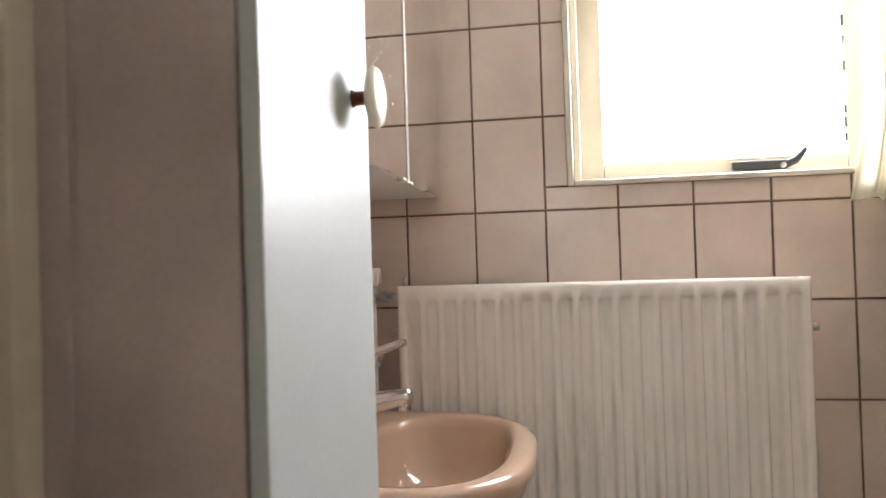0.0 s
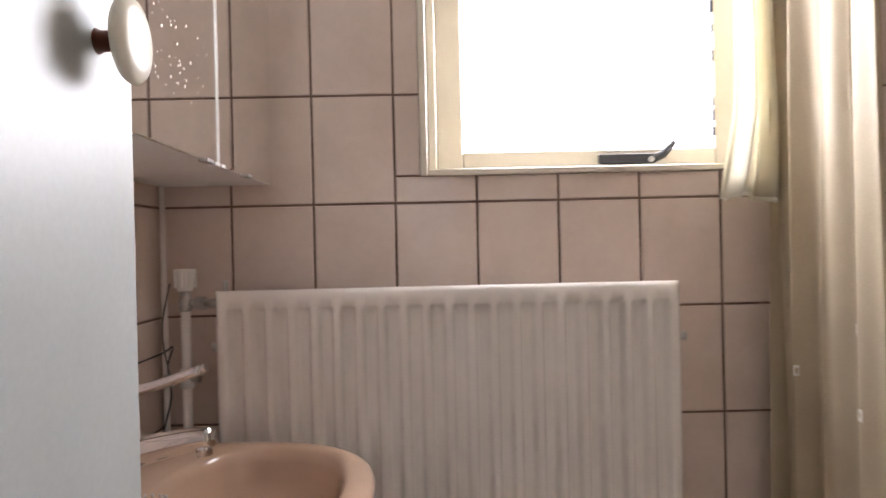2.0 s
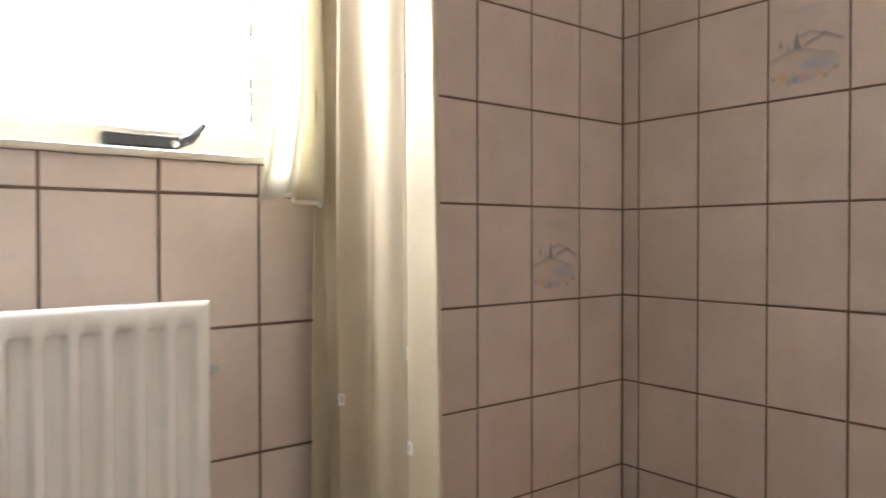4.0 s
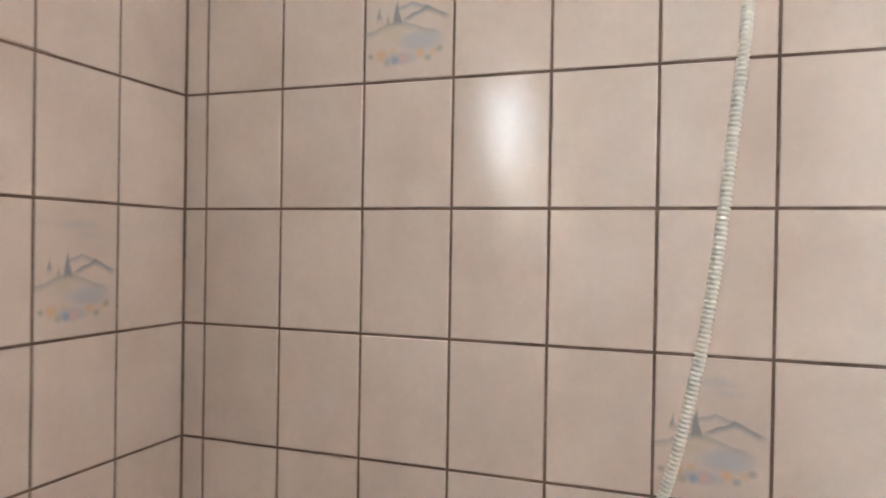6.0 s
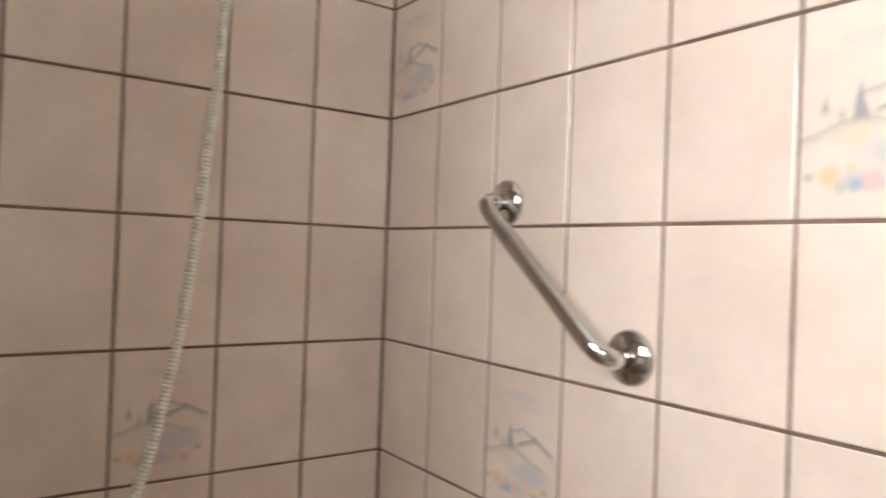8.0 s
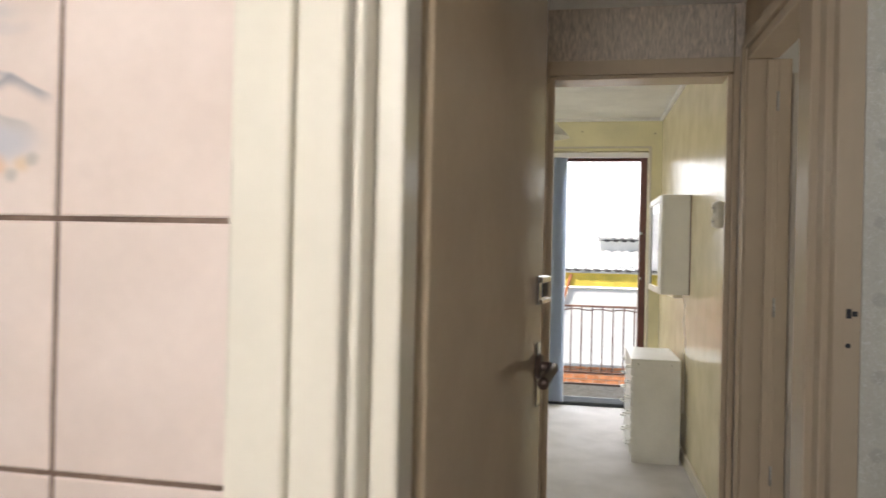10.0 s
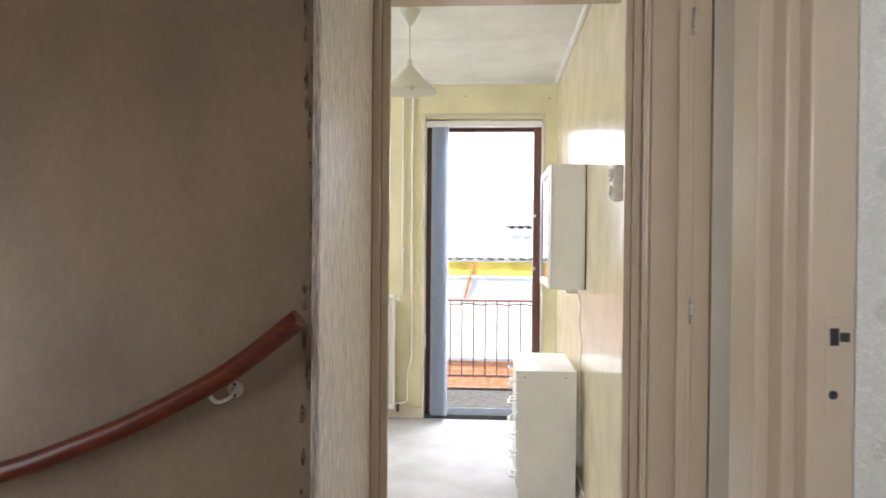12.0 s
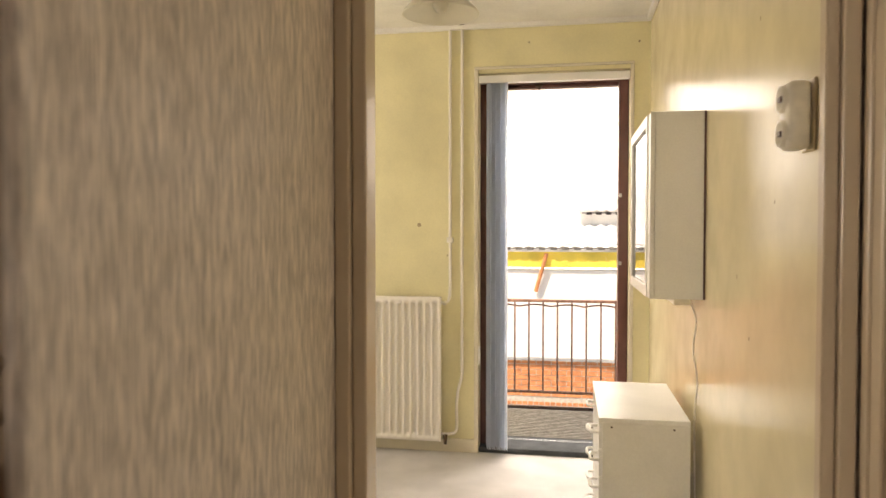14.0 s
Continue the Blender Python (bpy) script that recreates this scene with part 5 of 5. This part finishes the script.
def neighbour():
    ob = thing("neighbour_house", "low sunlit neighbouring house with brick base and corrugated roof", "house")
    y = -14.0
    part("mortar", box_bm((-9, 8, y - 0.3, y - 0.006, -4.0, -0.80)), MORTAR, ob)
    rnd = random.Random(3)
    bm = bmesh.new()
    for r in range(7):
        z = -0.86 - 0.085 * r
        for c in range(30):
            x = -4.6 + 0.235 * c + (0.117 if r % 2 else 0)
            o = rnd.uniform(-0.004, 0.004)
            add_box(bm, x, x + 0.222, y - 0.02, y + 0.004 + o, z, z + 0.072)
    part("bricks", bm, BRICK, ob)["kind"] = "stuff"
    bm = bmesh.new()
    for c in range(80):
        x = -4.6 + 0.087 * c
        add_box(bm, x, x + 0.074, y - 0.02, y + 0.006 + rnd.uniform(-0.004, 0.004), -1.66, -1.46)
    part("soldier_bricks", bm, BRICK, ob)["kind"] = "stuff"
    part("wall", box_bm((-9, 8, y - 0.3, y - 0.02, -0.78, 0.62)), RENDER_WHITE, ob)
    bm = bmesh.new()
    for r in range(16):
        z = -0.755 + 0.085 * r
        for c in range(24):
            x = -0.50 + 0.235 * c + (0.117 if r % 2 else 0)
            add_box(bm, x, x + 0.222, y - 0.02, y + 0.034 + rnd.uniform(-0.004, 0.004), z, z + 0.072)
    part("brick_pier", bm, BRICK, ob, "orange brick front beside the white wall")["kind"] = "stuff"
    part("coping", box_bm((-9, 8, y - 0.32, y + 0.06, -0.80, -0.76)), CONCRETE, ob)
    part("fascia", box_bm((-9, 8, y - 0.25, y + 0.03, 0.66, 0.90)), YELLOW_PAINT, ob, "yellow painted fascia")
    part("gutter", tube_bm([(-9, y + 0.07, 0.935), (8, y + 0.07, 0.935)], 0.03, 10), ROOF, ob)
    part("strut", tube_bm([(-1.24, y + 0.07, 0.88), (-1.07, y + 0.03, 0.28)], 0.03, 8), BRICK, ob, "slanting brown strut")
    corrugated(ob, "roof", -9, 8, y + 0.11, 0.99, y - 5.5, 2.3, 0.18, 0.022, ROOF)
    d = part("dormer", box_bm((-3.3, -1.78, -16.5, -15.2, 1.15, 1.52)), RENDER_WHITE, ob)
    corrugated(d, "dormer_roof", -3.4, -1.70, -15.05, 1.56, -16.6, 1.82, 0.16, 0.02, ROOF)
    # Boxes draw the shaded gaps under each corrugated edge as a dark comb.
    for holder, x0, x1, yy, z, pitch, filler in ((ob, -5.0, 1.5, y + 0.122, 0.962, 0.18, EAVE_SHADE_GREY), (d, -3.4, -1.70, -15.03, 1.525, 0.16, EAVE_SHADE)):
        bm = bmesh.new()
        for i in range(int((x1 - x0) / pitch)):
            x = x0 + i * pitch
            add_box(bm, x, x + pitch * 0.55, yy - 0.03, yy, z - 0.025, z + 0.022)
            add_box(bm, x + pitch * 0.55, x + pitch, yy - 0.03, yy - 0.004, z - 0.002, z + 0.016)
        part("eave_shade_comb", bm, filler, holder, "dark comb imitating the shade under the roof edge")["kind"] = "stuff"
    return ob


neighbour()
backdrop_sky = tagged(link_mesh("backdrop", box_bm((-80, 80, -72, -71.5, -4, 60)), FAR_HAZE), "plain bright hazy sky far beyond the houses", "sky", "", "structure")
tagged(link_mesh("backdrop_bath_window", box_bm((-3.5, 1.5, 1.2, 1.22, 0.4, 4.0)), HAZE), "plain bright hazy daylight outside the bathroom window", "sky", "", "structure")


# ---- tiles ----
def decor_material():
    """A glazed tile with a soft hand-painted landscape: slate hills, mist, a blue bank and peach flowers."""
    m = TILE.copy()
    m.name = "decor_tile"
    n, l = m.node_tree.nodes, m.node_tree.links
    b = n["Principled BSDF"]
    col = b.inputs["Base Color"].links[0].from_socket
    tc = n.new("ShaderNodeTexCoord")
    wob = n.new("ShaderNodeTexNoise")
    wob.inputs["Scale"].default_value, wob.inputs["Detail"].default_value = 45, 4
    l.new(tc.outputs["Object"], wob.inputs["Vector"])
    off = n.new("ShaderNodeVectorMath")
    off.operation = "MULTIPLY_ADD"
    off.inputs[1].default_value = (0.009, 0.009, 0)
    l.new(wob.outputs["Color"], off.inputs[0])
    sub = n.new("ShaderNodeVectorMath")
    sub.operation = "SUBTRACT"
    sub.inputs[1].default_value = (0.0045, 0.0045, 0)
    l.new(tc.outputs["Object"], off.inputs[2])
    l.new(off.outputs[0], sub.inputs[0])
    sep = n.new("ShaderNodeSeparateXYZ")
    l.new(sub.outputs[0], sep.inputs[0])

    def calc(op, a, c=None):
        q = n.new("ShaderNodeMath")
        q.operation = op
        for k, v in enumerate((a, c)):
            if isinstance(v, (int, float)):
                q.inputs[k].default_value = v
            elif v is not None:
                l.new(v, q.inputs[k])
        return q.outputs[0]

    def soft(value, lo, hi, top=1.0):
        q = n.new("ShaderNodeMapRange")
        q.interpolation_type = "SMOOTHSTEP"
        q.inputs["From Min"].default_value, q.inputs["From Max"].default_value, q.inputs["To Max"].default_value = lo, hi, top
        l.new(value, q.inputs["Value"])
        return q.outputs[0]

    def wash(mask, colour):
        q = n.new("ShaderNodeMix")
        q.data_type = "RGBA"
        q.inputs["B"].default_value = (*colour, 1)
        l.new(mask, q.inputs["Factor"])
        l.new(col, q.inputs["A"])
        return q.outputs["Result"]

    # soft washes: centre, radii, colour, strength
    for cx, cy, rx, ry, c, amount in ((0.0, 0.066, 0.048, 0.010, (0.52, 0.49, 0.48), 0.45), (0.02, 0.052, 0.035, 0.008, (0.52, 0.50, 0.50), 0.3), (-0.028, -0.018, 0.028, 0.024, (0.60, 0.52, 0.38), 0.5),
                                      (0.020, -0.040, 0.048, 0.022, (0.42, 0.46, 0.52), 0.6), (-0.012, -0.066, 0.036, 0.013, (0.36, 0.42, 0.52), 0.55)):
        s1 = n.new("ShaderNodeVectorMath")
        s1.operation = "SUBTRACT"
        s1.inputs[1].default_value = (cx, cy, 0)
        l.new(sub.outputs[0], s1.inputs[0])
        s2 = n.new("ShaderNodeVectorMath")
        s2.operation = "MULTIPLY"
        s2.inputs[1].default_value = (1 / rx, 1 / ry, 0)
        l.new(s1.outputs[0], s2.inputs[0])
        ln = n.new("ShaderNodeVectorMath")
        ln.operation = "LENGTH"
        l.new(s2.outputs[0], ln.inputs[0])
        col = wash(soft(ln.outputs["Value"], 1.1, 0.3, amount), c)
    # ridges: peak, slope, depth of the shading, half width, colour, strength
    for px, top, slope, depth, half, c, amount in ((0.006, 0.024, 0.32, 0.012, 0.034, (0.38, 0.37, 0.39), 0.75), (0.030, 0.016, 0.42, 0.015, 0.046, (0.28, 0.28, 0.30), 0.8),
                                                   (-0.019, -0.002, 0.33, 0.016, 0.085, (0.40, 0.39, 0.36), 0.6)):
        off_x = calc("ABSOLUTE", calc("SUBTRACT", sep.outputs["X"], px))
        below = calc("SUBTRACT", calc("SUBTRACT", top, calc("MULTIPLY", off_x, slope)), sep.outputs["Y"])
        mask = calc("MULTIPLY", calc("MULTIPLY", soft(below, -0.0005, 0.0035), soft(below, depth, depth * 0.1)), soft(off_x, half, half * 0.6, amount))
        col = wash(mask, c)
    # firs: place, top, foot, strength
    for px, top, foot, amount in ((-0.019, 0.030, -0.008, 0.85), (-0.050, 0.022, 0.0, 0.75), (-0.036, 0.010, -0.008, 0.55)):
        off_x = calc("ABSOLUTE", calc("SUBTRACT", sep.outputs["X"], px))
        below = calc("SUBTRACT", calc("SUBTRACT", top, calc("MULTIPLY", off_x, 4.5)), sep.outputs["Y"])
        col = wash(calc("MULTIPLY", soft(below, -0.004, 0.012), soft(sep.outputs["Y"], foot - 0.008, foot + 0.006, amount)), (0.27, 0.28, 0.30))
    # flowers and leaves along the bank
    for cx, cy, r, c, amount in ((-0.046, -0.060, 0.014, (0.72, 0.46, 0.24), 0.75), (-0.026, -0.054, 0.009, (0.66, 0.50, 0.28), 0.55), (-0.008, -0.066, 0.014, (0.72, 0.45, 0.42), 0.7), (0.022, -0.060, 0.013, (0.72, 0.45, 0.26), 0.7),
                                 (0.044, -0.058, 0.011, (0.68, 0.50, 0.30), 0.65), (-0.064, -0.060, 0.008, (0.30, 0.31, 0.28), 0.6), (0.034, -0.067, 0.009, (0.32, 0.33, 0.30), 0.55),
                                 (0.054, -0.054, 0.009, (0.36, 0.35, 0.30), 0.6), (-0.036, -0.071, 0.009, (0.40, 0.40, 0.32), 0.5), (-0.022, -0.069, 0.009, (0.28, 0.36, 0.50), 0.6)):
        dx, dy = calc("SUBTRACT", sep.outputs["X"], cx), calc("SUBTRACT", sep.outputs["Y"], cy)
        d = calc("SQRT", calc("ADD", calc("MULTIPLY", dx, dx), calc("MULTIPLY", dy, dy)))
        col = wash(soft(d, r, r * 0.15, amount), c)
    l.new(col, b.inputs["Base Color"])
    return m


DECOR = decor_material()
TILE_MESH = {}


def tile_mesh(w, h, material):
    """A glazed tile about its centre, its face at z = 0, with softened edges."""
    key = (round(w, 4), round(h, 4), material.name)
    if key not in TILE_MESH:
        bm = bmesh.new()
        e = 0.0016
        a = [bm.verts.new((sx * w / 2, sy * h / 2, -0.0065)) for sx, sy in ((-1, -1), (1, -1), (1, 1), (-1, 1))]
        b = [bm.verts.new((sx * w / 2, sy * h / 2, -0.0013)) for sx, sy in ((-1, -1), (1, -1), (1, 1), (-1, 1))]
        c = [bm.verts.new((sx * (w / 2 - e), sy * (h / 2 - e), 0)) for sx, sy in ((-1, -1), (1, -1), (1, 1), (-1, 1))]
        for p, q in ((a, b), (b, c)):
            for i in range(4):
                bm.faces.new((p[i], p[(i + 1) % 4], q[(i + 1) % 4], q[i]))
        bm.faces.new(c)
        me = bpy.data.meshes.new("tile")
        bm.to_mesh(me)
        bm.free()
        me.materials.append(material)
        TILE_MESH[key] = me
    return TILE_MESH[key]


W, H, L0, J = 0.153, 0.203, 1.27, 0.0044
ROWS = [max(0.0, L0 + H * r) for r in range(-7, 5)] + [L0 + H * 5]
tile_rnd = random.Random(11)


def tile_wall(wall, edges, place, turn, decor, hole=None, first_row=0):
    """Lays tiles between the upright joints in edges; place(u, z) is the face, turn the heading of its outward side."""
    for c, (u0, u1) in enumerate(zip(edges, edges[1:])):
        for r in range(first_row, len(ROWS) - 1):
            z0, z1 = ROWS[r], ROWS[r + 1]
            if z1 - z0 < 0.02:
                continue
            rects = [(u0, u1, z0, z1, True)]
            if hole and u0 < hole[1] and u1 > hole[0] and z0 < hole[3] and z1 > hole[2]:
                rects = []
                if z0 < hole[2]:
                    rects.append((u0, u1, z0, hole[2] + J / 2, False))
                zz = max(z0, hole[2] + J / 2 - 0.001)
                if u0 < hole[0] - 0.01:
                    rects.append((u0, hole[0], zz, z1, False))
                if u1 > hole[1] + 0.01:
                    rects.append((hole[1], u1, zz, z1, False))
            for a, b, p, q, whole in rects:
                d = whole and (c, r - 7) in decor
                w, h = b - a - J, q - p - J
                if w < 0.01 or h < 0.01:
                    continue
                ob = new("tile", tile_mesh(w, h, DECOR if d else TILE))
                ob.parent = wall
                x, y = place((a + b) / 2)
                ob.matrix_basis = pose(x, y, (p + q) / 2) @ pose(0, 0, 0, 90 + tile_rnd.uniform(-0.12, 0.12), 0, turn + tile_rnd.uniform(-0.12, 0.12))
                if d:
                    tagged(ob, "tile with a faded painted mountain landscape")


# u runs to the right as one faces each wall
north = [-1.965] + [-W * k for k in range(12, -1, -1)]
tile_wall(WALL_N, north, lambda u: (u, 0.0), 0, {(11, -1)}, (-1.4805, -0.8, 1.3185, 2.058), 0)
east = [0.0, 0.045] + [0.045 + W * j for j in range(1, 9)]
tile_wall(WALL_E, east, lambda u: (0.0, -u), -90, {(3, 1), (6, -2)})
south = [W * m for m in range(0, 7)] + [1.0745]
tile_wall(WALL_S, south, lambda u: (-u, -1.27), 180, {(5, 0), (2, -2), (0, 1)})
west = [-1.27, -1.235] + [-1.235 + W * k for k in range(1, 8)] + [-0.0]
tile_wall(WALL_W, west, lambda u: (-1.965, u), 90, set())
